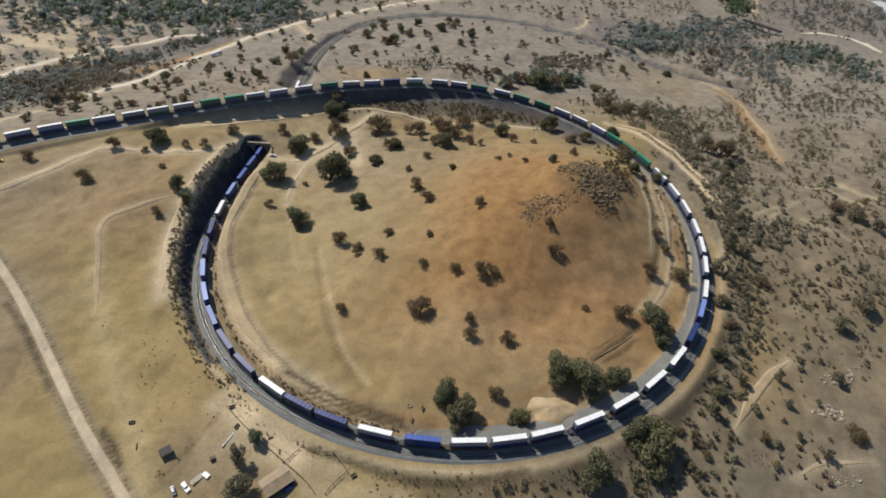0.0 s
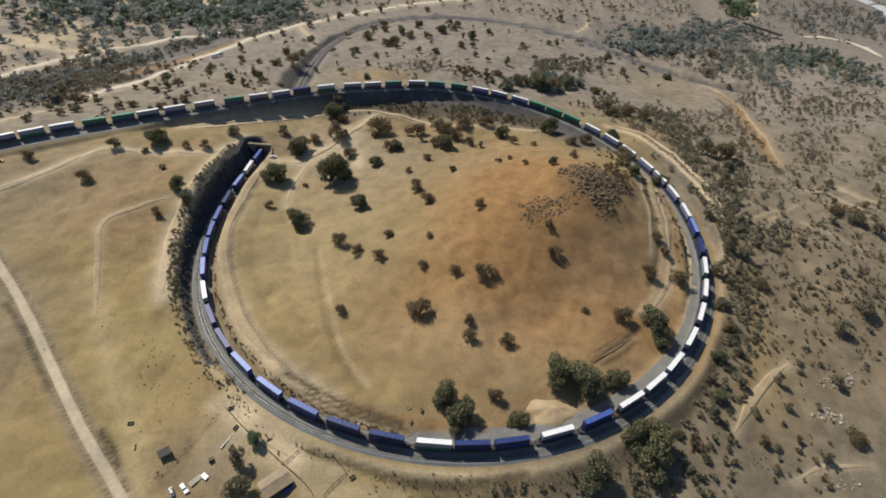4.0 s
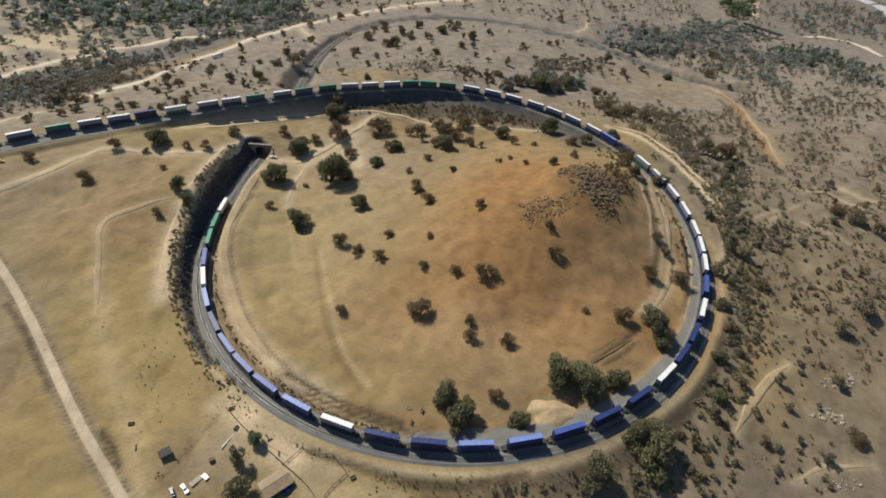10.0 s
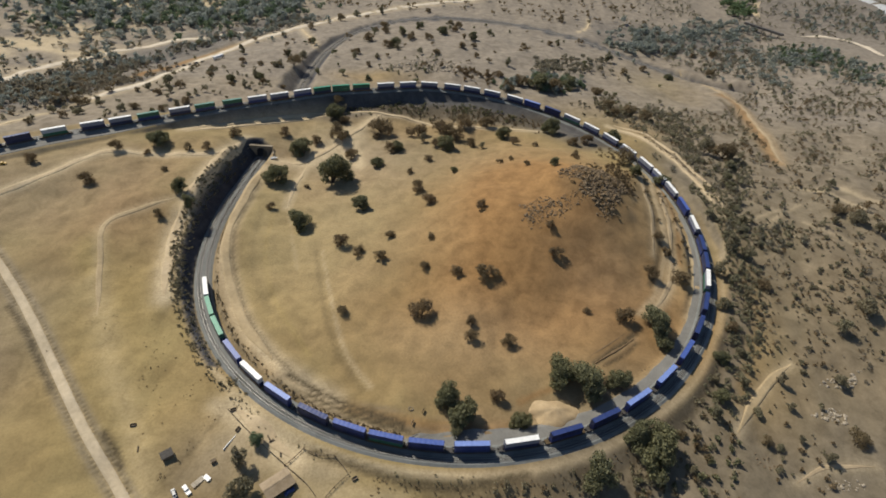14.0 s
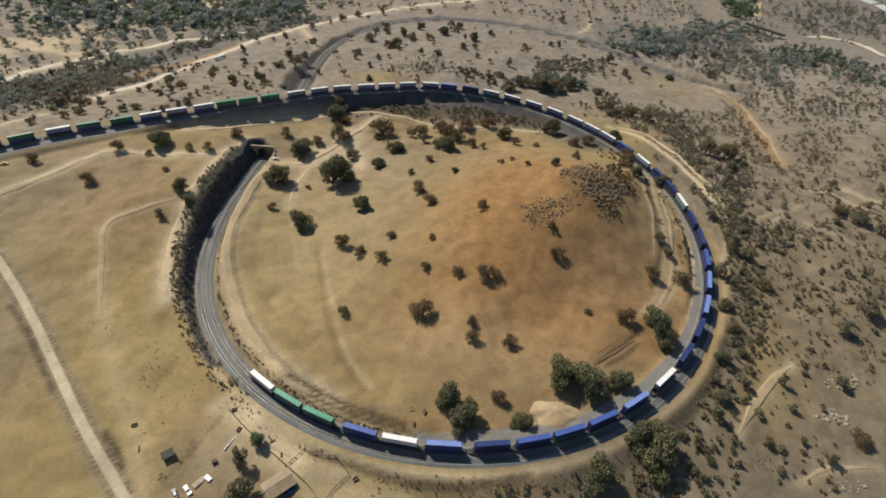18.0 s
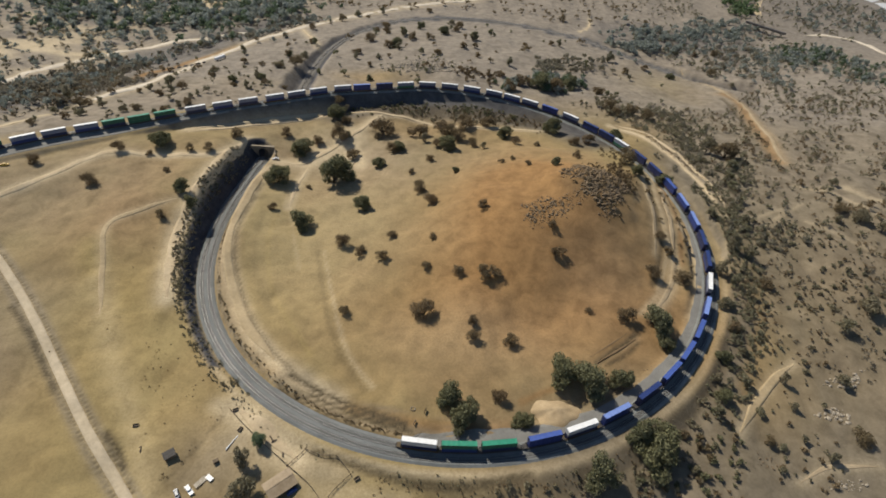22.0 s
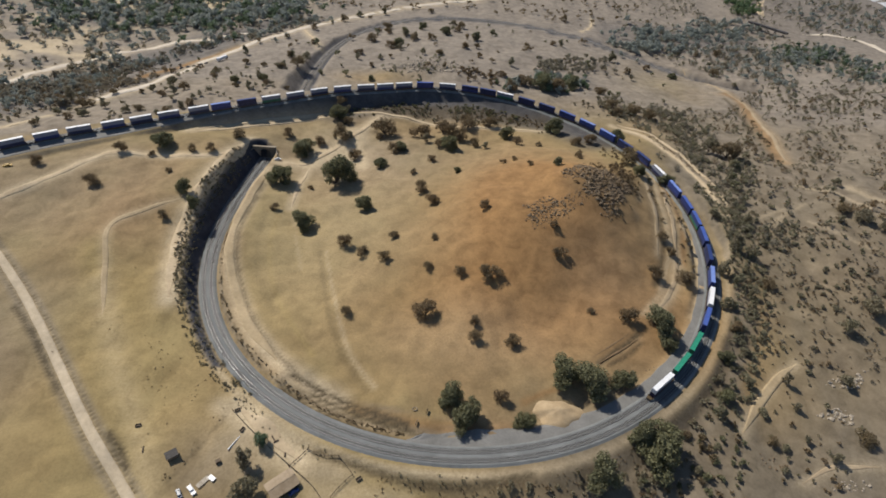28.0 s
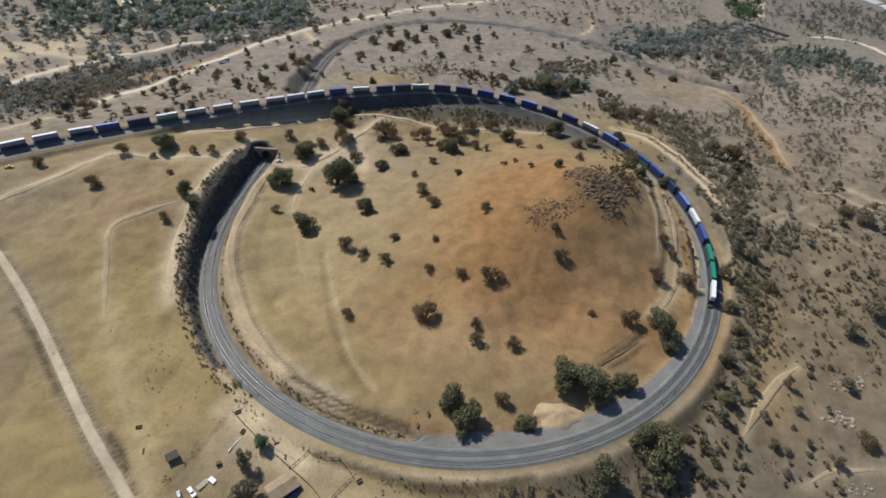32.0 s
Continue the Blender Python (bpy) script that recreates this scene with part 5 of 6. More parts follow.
def thicket(name, rows, leaf, seed, count, leaf_size, label, tall=0.95, category="scrub"):
    """Many shrubs or far trees as one object."""
    r = np.random.RandomState(seed)
    kinds = []
    for i in range(5):
        lb = crown_lobes(r, 0.5, 0.05, tall, 5)
        kinds.append(leaf_cloud(r, lb, count, leaf_size))
    z = height(rows[:, 0], rows[:, 1])
    vs, n = [], 0
    for (x, y, s), h in zip(rows, z):
        v, _ = kinds[r.randint(5)]
        a = r.uniform(0, 6.28)
        c, d = math.cos(a), math.sin(a)
        vs.append(np.stack([(v[:, 0] * c - v[:, 1] * d) * s + x, (v[:, 0] * d + v[:, 1] * c) * s + y, v[:, 2] * s * r.uniform(0.8, 1.2) + h - 0.05], 1))
    v = np.vstack(vs)
    ob = mesh_object(name, v, np.arange(len(v)).reshape(-1, 4).tolist(), leaf)
    return tagged(ob, label, category, kind="stuff")


def scrub_all():
    rng = np.random.RandomState(8)
    slope = scatter(61, (186, 480, -200, 330), 5600, 1.5, 5.8, 13, 60, -0.35)
    slope[::9, 2] *= 1.55
    slope = outside(slope, [(166, 184), (278, 224), (330, 300), (302, 384), (206, 405)])
    open_ground = (slope[:, 1] < -80) & (slope[:, 0] > 160) & (rng.uniform(0, 1, len(slope)) > 0.16)
    slope = slope[~open_ground]
    for track in (SLOPE_TRACK, CORNER_TRACK, BENCH_TRACK, GULLY_TRACK):
        slope = off_track(slope, track, 6.5)
    near = slope[np.hypot(slope[:, 0] - 190, slope[:, 1] + 60) < 95]
    rest = slope[np.hypot(slope[:, 0] - 190, slope[:, 1] + 60) >= 95]
    near = near[np.argsort(-near[:, 2])]
    for x, y, s in near[:150]:
        plant("shrub", x, y, s, rng)
    thicket("slope_scrub", np.vstack([rest[0::3], near[150:]]), LEAF_GREY, 1, 102, 0.063, "grey-green scrub over a dry slope")
    thicket("slope_scrub", rest[1::3], LEAF_DRY, 2, 102, 0.063, "brown dry scrub over a slope")
    thicket("slope_scrub", rest[2::3], LEAF_GREY, 3, 102, 0.063, "grey-brown scrub over a slope")
    side = within(89, [(148, 191), (218, 224), (239, 111), (237, -20), (186, -33), (181, 44)], 980, 2.0, 6.8, 16, 6.0)
    side = off_track(off_track(side, BENCH_TRACK, 9.0), GULLY_TRACK, 6.0)
    thicket("slope_scrub", side[0::2], LEAF_GREY, 46, 100, 0.07, "grey-green scrub along the gully side")
    thicket("slope_scrub", side[1::2], LEAF_BRUSH, 47, 100, 0.07, "hazy olive scrub along the gully side")
    side = within(90, [(203, 77), (245, 92), (238, 2), (205, -12)], 8, 4, 9, 16, 5.0)
    thicket("slope_scrub", side, LEAF_GREEN, 48, 130, 0.07, "dark oaks in the gully")
    low = within(98, [(178, -110), (186, -20), (215, 5), (290, -10), (280, -90), (232, -125)], 520, 1.2, 3.6, 14, 4.0)
    thicket("slope_scrub", low[0::2], LEAF_DRY, 60, 80, 0.075, "low brown scrub over a dry slope", 0.7)
    thicket("slope_scrub", low[1::2], LEAF_BRUSH, 61, 80, 0.075, "low hazy scrub over a dry slope", 0.7)
    far_right = scatter(62, (250, 1150, 230, 1100), 5200, 3.5, 9, 16, 120, -0.3)
    far_right = outside(far_right, [(166, 184), (278, 224), (335, 300), (302, 384), (206, 405)])
    far_right = outside(far_right, [(530, 580), (577, 444), (640, 500), (556, 611)])
    far_right = outside(far_right, [(705, 860), (720, 640), (760, 640), (755, 860)])
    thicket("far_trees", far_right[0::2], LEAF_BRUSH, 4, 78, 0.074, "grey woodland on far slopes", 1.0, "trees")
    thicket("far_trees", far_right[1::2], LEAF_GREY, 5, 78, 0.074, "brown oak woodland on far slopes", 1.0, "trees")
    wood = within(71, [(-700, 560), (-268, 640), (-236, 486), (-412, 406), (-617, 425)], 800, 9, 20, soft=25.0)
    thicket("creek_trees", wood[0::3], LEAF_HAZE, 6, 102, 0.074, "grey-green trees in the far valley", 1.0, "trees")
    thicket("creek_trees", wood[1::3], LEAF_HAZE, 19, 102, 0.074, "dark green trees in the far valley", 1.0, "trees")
    thicket("creek_trees", wood[2::3], LEAF_LUSH, 20, 102, 0.074, "dark green trees in the far valley", 1.0, "trees")
    creek = within(72, [(-500, 130), (-468, 222), (-398, 325), (-312, 412), (-240, 500), (-215, 470), (-270, 372), (-338, 288), (-385, 190), (-405, 110)], 1150, 5, 12, soft=8.0)
    creek = outside(creek, [(-392, 222), (-350, 222), (-282, 300), (-270, 370), (-315, 370), (-352, 298)])
    creek = outside(creek, [(-508, 195), (-505, 255), (-492, 305), (-466, 305), (-478, 250), (-482, 190)])
    creek = off_track(creek, VALLEY_ROAD, 11.0)
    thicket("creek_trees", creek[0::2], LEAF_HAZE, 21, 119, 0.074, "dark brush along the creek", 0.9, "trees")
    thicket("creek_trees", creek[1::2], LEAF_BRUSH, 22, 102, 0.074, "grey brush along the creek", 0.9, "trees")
    brush = within(79, [(-560, 150), (-430, 110), (-340, 130), (-330, 240), (-420, 300), (-520, 290)], 420, 4, 10, soft=15.0)
    brush = outside(brush, [(-392, 222), (-350, 222), (-282, 300), (-270, 370), (-315, 370), (-352, 298)])
    brush = outside(brush, [(-508, 195), (-505, 255), (-492, 305), (-466, 305), (-478, 250), (-482, 190)])
    brush = off_track(brush, VALLEY_ROAD, 11.0)
    thicket("creek_trees", brush, LEAF_BRUSH, 31, 100, 0.075, "bare brown brush in the creek bottom", 0.9, "trees")
    low = within(93, [(-469, 180), (-453, 259), (-394, 285), (-335, 280), (-318, 220), (-335, 150), (-352, 112), (-385, 72)], 420, 3, 7, soft=8.0)
    low = off_track(low, VALLEY_ROAD, 11.0)
    thicket("creek_trees", low[0::2], LEAF_DRY, 52, 90, 0.08, "low brown brush in the creek bottom", 0.9, "trees")
    thicket("creek_trees", low[1::2], LEAF_BRUSH, 53, 90, 0.08, "hazy brown brush in the creek bottom", 0.9, "trees")
    tall = off_track(within(95, [(-492, 208), (-463, 245), (-445, 279), (-364, 157), (-345, 95), (-375, 80), (-440, 120)], 120, 6, 13, 13, 8.0), CREEK_ROAD, 9.0)
    thicket("creek_trees", tall[0::2], LEAF_BRUSH, 56, 110, 0.075, "tall bare grey trees in the creek bottom", 1.15, "trees")
    thicket("creek_trees", tall[1::2], LEAF_HAZE, 57, 110, 0.075, "tall grey-green trees in the creek bottom", 1.15, "trees")
    open_wood = within(73, [(-640, 140), (-470, 140), (-445, 260), (-400, 400), (-620, 430), (-900, 600), (-900, 300)], 560, 6, 14)
    open_wood = outside(open_wood, [(-508, 195), (-505, 255), (-492, 305), (-466, 305), (-478, 250), (-482, 190)])
    thicket("far_trees", open_wood[0::2], LEAF_HAZE, 23, 102, 0.074, "scattered dark trees on pale soil", 1.0, "trees")
    thicket("far_trees", open_wood[1::2], LEAF_GREY, 24, 102, 0.074, "scattered grey trees on pale soil", 1.0, "trees")
    knob = within(94, [(-8, 255), (38, 262), (30, 225), (2, 228)], 60, 3.0, 7.0, 13, 4.0)
    thicket("knob_brush", knob, LEAF_DRY, 54, 120, 0.075, "dark brown brush beside rocks beyond the railway", 0.9)
    knob = within(81, [(-85, 245), (10, 250), (15, 290), (-40, 300), (-90, 285)], 70, 2.0, 5.5, 13, 5.0)
    thicket("knob_brush", knob[0::2], LEAF_GREEN, 34, 110, 0.075, "dark brush among rocks beyond the railway", 0.8)
    thicket("knob_brush", knob[1::2], LEAF_GREY, 35, 110, 0.075, "grey brush among rocks beyond the railway", 0.8)
    top = within(82, [(80, -25), (115, -25), (128, 10), (120, 40), (95, 35)], 90, 1.5, 4.5, 13, 4.0)
    thicket("hill_brush", top, LEAF_DRY, 36, 100, 0.08, "brown brush among hilltop boulders", 0.8)
    s = rng.uniform(225, 400, 60)
    p = np.array([line_at(a, b) for a, b in zip(s, 12 + rng.uniform(0, 1, 60) ** 1.5 * 20)])
    thicket("bank_scrub", np.c_[p[:, :2], rng.uniform(1.5, 4.5, 60)], LEAF_DRY, 37, 110, 0.075, "brown brush inside the railway curve", 0.8)
    s = rng.uniform(500, 690, 150)
    p = np.array([line_at(a, b) for a, b in zip(s, 14 + rng.uniform(0, 1, 150) * 18)])
    foot = off_track(np.c_[p[:, :2], rng.uniform(1.2, 4.5, 150)], FOOT_TRACK, 4.0)
    thicket("bank_scrub", foot, LEAF_GREEN, 38, 110, 0.075, "dark brush at the foot of the bank", 0.8)
    face = within(87, [(-137, 137), (-67, 165), (-12, 168), (42, 163), (73, 144), (26, 135), (-32, 143), (-97, 150)], 420, 1.0, 3.8, 9, 3.0)
    face = off_track(face, FOOT_TRACK, 3.2)
    thicket("bank_scrub", face[0::2], LEAF_GREY, 42, 100, 0.08, "grey scrub down the railway bank", 0.75)
    thicket("bank_scrub", face[1::2], LEAF_DRY, 43, 100, 0.08, "brown scrub down the railway bank", 0.75)
    face = off_track(within(96, [(-6, 150), (31, 166), (74, 150), (93, 132), (76, 122), (31, 136)], 170, 1.0, 3.4, 9, 3.0), FOOT_TRACK, 3.2)
    thicket("bank_scrub", face, LEAF_DRY, 58, 100, 0.08, "dark brown scrub over the railway bank", 0.75)
    crest = within(97, [(108, -12), (122, -5), (132, 40), (125, 62), (112, 40)], 60, 2.0, 5.0, 13, 3.0)
    thicket("hill_brush", crest, LEAF_DRY, 59, 110, 0.08, "dark brown brush behind the hilltop boulders", 0.8)
    corner = within(88, [(86, -197), (122, -167), (142, -154), (146, -171), (131, -197)], 70, 2.0, 5.5, 13, 3.0)
    thicket("hollow_brush", corner[0::2], LEAF_DRY, 44, 130, 0.075, "dark brown brush below the railway", 0.8)
    thicket("hollow_brush", corner[1::2], LEAF_GREEN, 45, 130, 0.075, "dark green brush below the railway", 0.8)
    hollow = within(80, [(15, -206), (72, -193), (112, -168), (148, -128), (168, -100), (215, -110), (195, -190), (110, -222), (15, -228)], 125, 1.2, 5.0, 14, 3.0)
    hollow = off_track(hollow, SLOPE_TRACK, 5.0)
    thicket("hollow_brush", hollow[0::2], LEAF_GREY, 32, 110, 0.075, "grey-green brush below the railway", 0.8)
    thicket("hollow_brush", hollow[1::2], LEAF_DRY, 33, 110, 0.075, "brown brush below the railway", 0.8)
    valley = scatter(64, (-340, 240, 215, 520), 170, 5, 12, 12, 60, 0.0)
    thicket("far_oaks", valley[0::2], LEAF_DRY, 8, 153, 0.067, "scattered brown oaks beyond the railway", 0.95, "trees")
    thicket("far_oaks", valley[1::2], LEAF_GREEN, 9, 153, 0.067, "scattered dark oaks beyond the railway", 0.95, "trees")
    back = scatter(65, (-250, 300, 560, 900), 700, 5, 11, 14, 90, -0.1)
    thicket("far_oaks", back, LEAF_DRY, 10, 102, 0.067, "brown oaks on the far side of the valley", 0.95, "trees")
    copse = within(74, [(40, 212), (112, 222), (136, 248), (130, 276), (80, 268), (40, 240)], 95, 6, 12, soft=5.0)
    thicket("copse", copse[1::2], LEAF_HAZE, 62, 160, 0.066, "hazy grey-green copse beyond the railway", 0.9, "trees")
    thicket("copse", copse[0::2], LEAF_LUSH, 25, 187, 0.063, "dense green copse beyond the railway", 0.95, "trees")
    hazy = within(83, [(71, 260), (172, 312), (186, 403), (91, 331)], 120, 5, 12, soft=7.0)
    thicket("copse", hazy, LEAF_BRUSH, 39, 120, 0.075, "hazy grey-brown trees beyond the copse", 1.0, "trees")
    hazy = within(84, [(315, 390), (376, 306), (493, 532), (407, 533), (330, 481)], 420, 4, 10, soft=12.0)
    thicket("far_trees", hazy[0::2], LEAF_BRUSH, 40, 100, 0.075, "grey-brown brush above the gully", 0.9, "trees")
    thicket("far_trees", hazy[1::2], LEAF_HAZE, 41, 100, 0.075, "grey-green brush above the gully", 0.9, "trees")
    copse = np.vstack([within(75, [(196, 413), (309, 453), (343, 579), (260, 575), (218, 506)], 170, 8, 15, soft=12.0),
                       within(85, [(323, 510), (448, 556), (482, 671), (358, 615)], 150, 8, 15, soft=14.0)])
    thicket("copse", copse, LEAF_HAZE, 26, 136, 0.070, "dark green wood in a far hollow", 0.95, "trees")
    lime = within(76, [(482, 774), (530, 769), (508, 703), (468, 701)], 70, 9, 15)
    thicket("copse", lime, LEAF_LIME, 27, 136, 0.070, "bright green trees by the far bridge", 0.95, "trees")
    band = np.vstack([within(77, [(445, 441), (513, 434), (560, 535), (499, 546)], 150, 6, 13, soft=10.0),
                      within(86, [(475, 380), (508, 332), (577, 444), (552, 504)], 130, 5, 11, soft=14.0)])
    thicket("creek_trees", band[0::2], LEAF_LUSH, 11, 119, 0.074, "green trees along the far creek", 1.0, "trees")
    thicket("creek_trees", band[1::2], LEAF_HAZE, 28, 119, 0.074, "dark trees along the far creek", 1.0, "trees")
    hill = within(91, [(592, 761), (682, 764), (737, 702), (655, 557), (612, 617), (552, 643)], 220, 5, 10, soft=10.0)
    thicket("far_trees", hill[0::2], LEAF_BRUSH, 49, 90, 0.08, "grey-brown trees on the far hillside", 1.0, "trees")
    thicket("far_trees", hill[1::2], LEAF_HAZE, 50, 90, 0.08, "grey-green trees on the far hillside", 1.0, "trees")
    bottom = within(92, [(461, 544), (483, 494), (558, 483), (527, 357), (482, 376), (437, 399), (408, 419)], 70, 6, 12, soft=8.0)
    thicket("creek_trees", bottom, LEAF_HAZE, 51, 110, 0.075, "grey-green trees along the far creek bottom", 1.0, "trees")
    knoll = within(78, [(120, 180), (165, 168), (175, 196), (130, 215)], 60, 3, 8)
    thicket("slope_scrub", knoll, LEAF_GREY, 29, 136, 0.074, "grey-brown brush outside the railway curve", 0.9)
    beyond = scatter(67, (-420, -180, 60, 260), 260, 3, 9, 14, 50, 0.0)
    beyond = beyond[beyond[:, 1] > 107 + 0.7 * (beyond[:, 0] + 205) + 22]
    beyond = off_track(beyond, VALLEY_ROAD, 9.0)
    thicket("far_oaks", beyond, LEAF_GREY, 12, 153, 0.067, "grey thin trees behind the railway", 1.0, "trees")
    s = rng.uniform(-338, -95, 760)
    off = -np.interp(s, [-338, -250, -150, -95], [13.5, 15.5, 12, 8.5]) - rng.uniform(-6.0, 3.5, 760)
    p = np.array([line_at(a, b) for a, b in zip(s, off)])
    thicket("rim_scrub", np.c_[p[:, :2], rng.uniform(0.9, 2.9, 760) * np.interp(s, [-200, -130], [1.15, 0.75])], LEAF_GREY, 13, 85, 0.074, "olive dry scrub along the cutting's rim", 0.7)
    s = rng.uniform(-250, -16, 340)
    p = np.array([line_at(a, b) for a, b in zip(s, 8.2 + rng.uniform(-1, 1.6, 340))])
    thicket("bank_scrub", np.c_[p[:, :2], rng.uniform(0.7, 1.9, 340)], LEAF_DRY, 14, 51, 0.089, "small dark tufts along the ballast", 0.6)
    s = rng.uniform(-120, 40, 70)
    p = np.array([line_at(a, b) for a, b in zip(s, -9.5 - rng.uniform(-1, 4.5, 70))])
    thicket("bank_scrub", np.c_[p[:, :2], rng.uniform(0.5, 1.5, 70)], LEAF_GREY, 15, 51, 0.089, "small tufts down the railway bank", 0.6)
    front = within(68, [(-168, -128), (-135, -128), (-112, -158), (-108, -176), (-138, -182), (-152, -160)], 100, 0.4, 1.2, 10, 3.0)
    s = rng.uniform(-25, 90, 230)
    p = np.array([line_at(a, b) for a, b in zip(s, -12.5 - rng.uniform(0, 1, 230) ** 1.3 * 13)])
    thicket("bank_grass", np.c_[p[:, :2], rng.uniform(0.5, 1.7, 230)], LEAF_STRAW, 55, 44, 0.09, "dead grass clumps down the railway bank", 0.3)
    edge = within(69, [(-119, -209), (-104, -176), (-107, -174), (-122, -208)], 60, 0.6, 1.5, 10, 0.8)
    front = np.vstack([front, edge, scatter(70, (-215, -150, -150, -60), 60, 0.4, 1.2, 10, 20, -0.1)])
    thicket("field_tufts", front, LEAF_STRAW, 16, 40, 0.096, "scattered dry tufts in the field", 0.4)
    s = rng.uniform(20, 140, 110)
    p = np.array([line_at(a, b) for a, b in zip(s, -14 - rng.uniform(-1, 16, 110))])
    thicket("bank_scrub", np.c_[p[:, :2], rng.uniform(1.0, 4.5, 110)], LEAF_GREY, 17, 102, 0.074, "grey-green brush below the railway bank", 0.7)
    s = rng.uniform(140, 330, 400)
    p = np.array([line_at(a, b) for a, b in zip(s, -13.5 - rng.uniform(-1, 20, 400))])
    thicket("bank_scrub", np.c_[p[:, :2], rng.uniform(1.5, 5.0, 400)], LEAF_GREY, 18, 102, 0.074, "dark brush outside the railway curve", 0.8)


scrub_all()


# ---- rocks ----
def boulder_mesh(seed, material):
    r = np.random.RandomState(seed)
    bm = bmesh.new()
    bmesh.ops.create_icosphere(bm, subdivisions=1, radius=0.5)
    for v in bm.verts:
        v.co *= r.uniform(0.7, 1.2)
        v.co.z *= 0.8
    me = bpy.data.meshes.new("boulder")
    bm.to_mesh(me)
    bm.free()
    me.materials.append(material)
    return me


BOULDERS = [boulder_mesh(70 + i, ROCK) for i in range(6)]
PALE_BOULDERS = [boulder_mesh(80 + i, PALE_ROCK) for i in range(6)]


def outcrop(cx, cy, rx, ry, turn, count, lo, hi, seed, label, kinds=BOULDERS, rubble=0):
    r = np.random.RandomState(seed)
    thing = tagged(new("rock_outcrop"), label, "rocks", "rock outcrops")
    thing.matrix_basis = Matrix.Translation((cx, cy, ground_z(cx, cy)))
    a = math.radians(turn)
    ang, rad = r.uniform(0, 6.283, count + rubble), np.sqrt(r.uniform(0, 1, count + rubble))
    rad *= 1 + 0.28 * np.sin(3 * ang + seed) + 0.16 * np.sin(7 * ang + 2 * seed) + r.normal(size=count + rubble) * 0.07
    u = np.stack([rad * np.cos(ang), rad * np.sin(ang)], 1)
    x = cx + u[:, 0] * rx * math.cos(a) - u[:, 1] * ry * math.sin(a)
    y = cy + u[:, 0] * rx * math.sin(a) + u[:, 1] * ry * math.cos(a)
    z = height(x, y)
    for i in range(count):
        s = lo + (hi - lo) * r.uniform() ** 2
        ob = new("boulder", kinds[r.randint(6)])
        ob.parent = thing
        ob.matrix_basis = (Matrix.Translation((x[i] - cx, y[i] - cy, z[i] - thing.location.z + s * 0.12))
                           @ Euler((r.uniform(-0.4, 0.4), r.uniform(-0.4, 0.4), r.uniform(0, 6.28))).to_matrix().to_4x4()
                           @ Matrix.Diagonal((s, s * r.uniform(0.7, 1.1), s * r.uniform(0.6, 1.0), 1)))
    if rubble:
        v, fc = [], []
        for i in range(count, count + rubble):
            me = kinds[r.randint(6)]
            s = lo * r.uniform(0.45, 1.2)
            m = (Matrix.Translation((x[i] - cx, y[i] - cy, z[i] - thing.location.z + s * 0.1)) @ Euler((r.uniform(-0.5, 0.5), r.uniform(-0.5, 0.5), r.uniform(0, 6.28))).to_matrix().to_4x4()
                 @ Matrix.Diagonal((s, s * r.uniform(0.6, 1.2), s * r.uniform(0.6, 1.1), 1)))
            k = len(v)
            v += [m @ q.co for q in me.vertices]
            fc += [[k + j for j in p.vertices] for p in me.polygons]
        mesh_object("rubble", v, fc, kinds[0].materials[0], thing)["kind"] = "stuff"
    return thing


outcrop(97, -3, 21, 21, 20, 290, 1.4, 3.5, 1, "jumbled brown granite boulders on the hilltop", rubble=1500)
outcrop(61, -30, 21, 10, 25, 130, 0.9, 2.2, 2, "small weathered boulders on the hill's shoulder", rubble=480)
outcrop(-36, 265, 48, 20, -5, 230, 1.8, 4.6, 3, "pale jumbled rock outcrop beyond the railway", PALE_BOULDERS, rubble=420)
outcrop(184, 95, 40, 4.5, -68, 160, 0.8, 1.9, 4, "line of broken rock on the bench", rubble=260)
outcrop(205, -146, 9, 4, 10, 60, 0.8, 2.6, 5, "pale and dark rocks on the scrub slope", PALE_BOULDERS)
outcrop(222, -124, 14, 3.5, 20, 70, 0.8, 2.6, 6, "pale rock ledge on the scrub slope", PALE_BOULDERS)
outcrop(300, 22, 18, 7, -35, 90, 0.9, 3.0, 7, "rocky ledge on the dry slope")
outcrop(95, -143, 16, 1.6, 40, 26, 0.6, 1.6, 8, "row of rocks beside the gravel strip")
outcrop(158, -176, 6, 4, 0, 26, 0.5, 1.5, 9, "pale rocks among brush")
outcrop(193, -183.5, 10, 2.5, 5, 40, 0.6, 1.9, 10, "dark and pale rocks beside a dirt track", PALE_BOULDERS)


# ---- spoil heap inside the curve ----
def spoil_heap():
    r = np.random.RandomState(4)
    cx, cy = 56.3, -162.5
    v, f = [], []
    rings, seg = 9, 36
    for i in range(rings + 1):
        k = i / rings
        for j in range(seg):
            a = j / seg * 2 * math.pi
            w = 1 + 0.12 * math.sin(3 * a + 1) + 0.06 * math.sin(7 * a)
            x, y = cx + 12.5 * k * w * math.cos(a + 0.2), cy + 8.0 * k * w * math.sin(a + 0.2)
            z = ground_z(x, y) * k + ground_z(cx, cy) * (1 - k) + 4.6 * (1 - k ** 1.7) ** 1.2 + r.uniform(-0.06, 0.06) * (i > 0) - (0.5 if i == rings else 0)
            v.append((x, y, z))
    for i in range(rings):
        for j in range(seg):
            f.append((i * seg + j, i * seg + (j + 1) % seg, (i + 1) * seg + (j + 1) % seg, (i + 1) * seg + j)[::-1])
    ob = mesh_object("soil_mound", v, f, TIPPED, smooth=True)
    tagged(ob, "pale heap of tipped soil beside the railway", "heap")


spoil_heap()


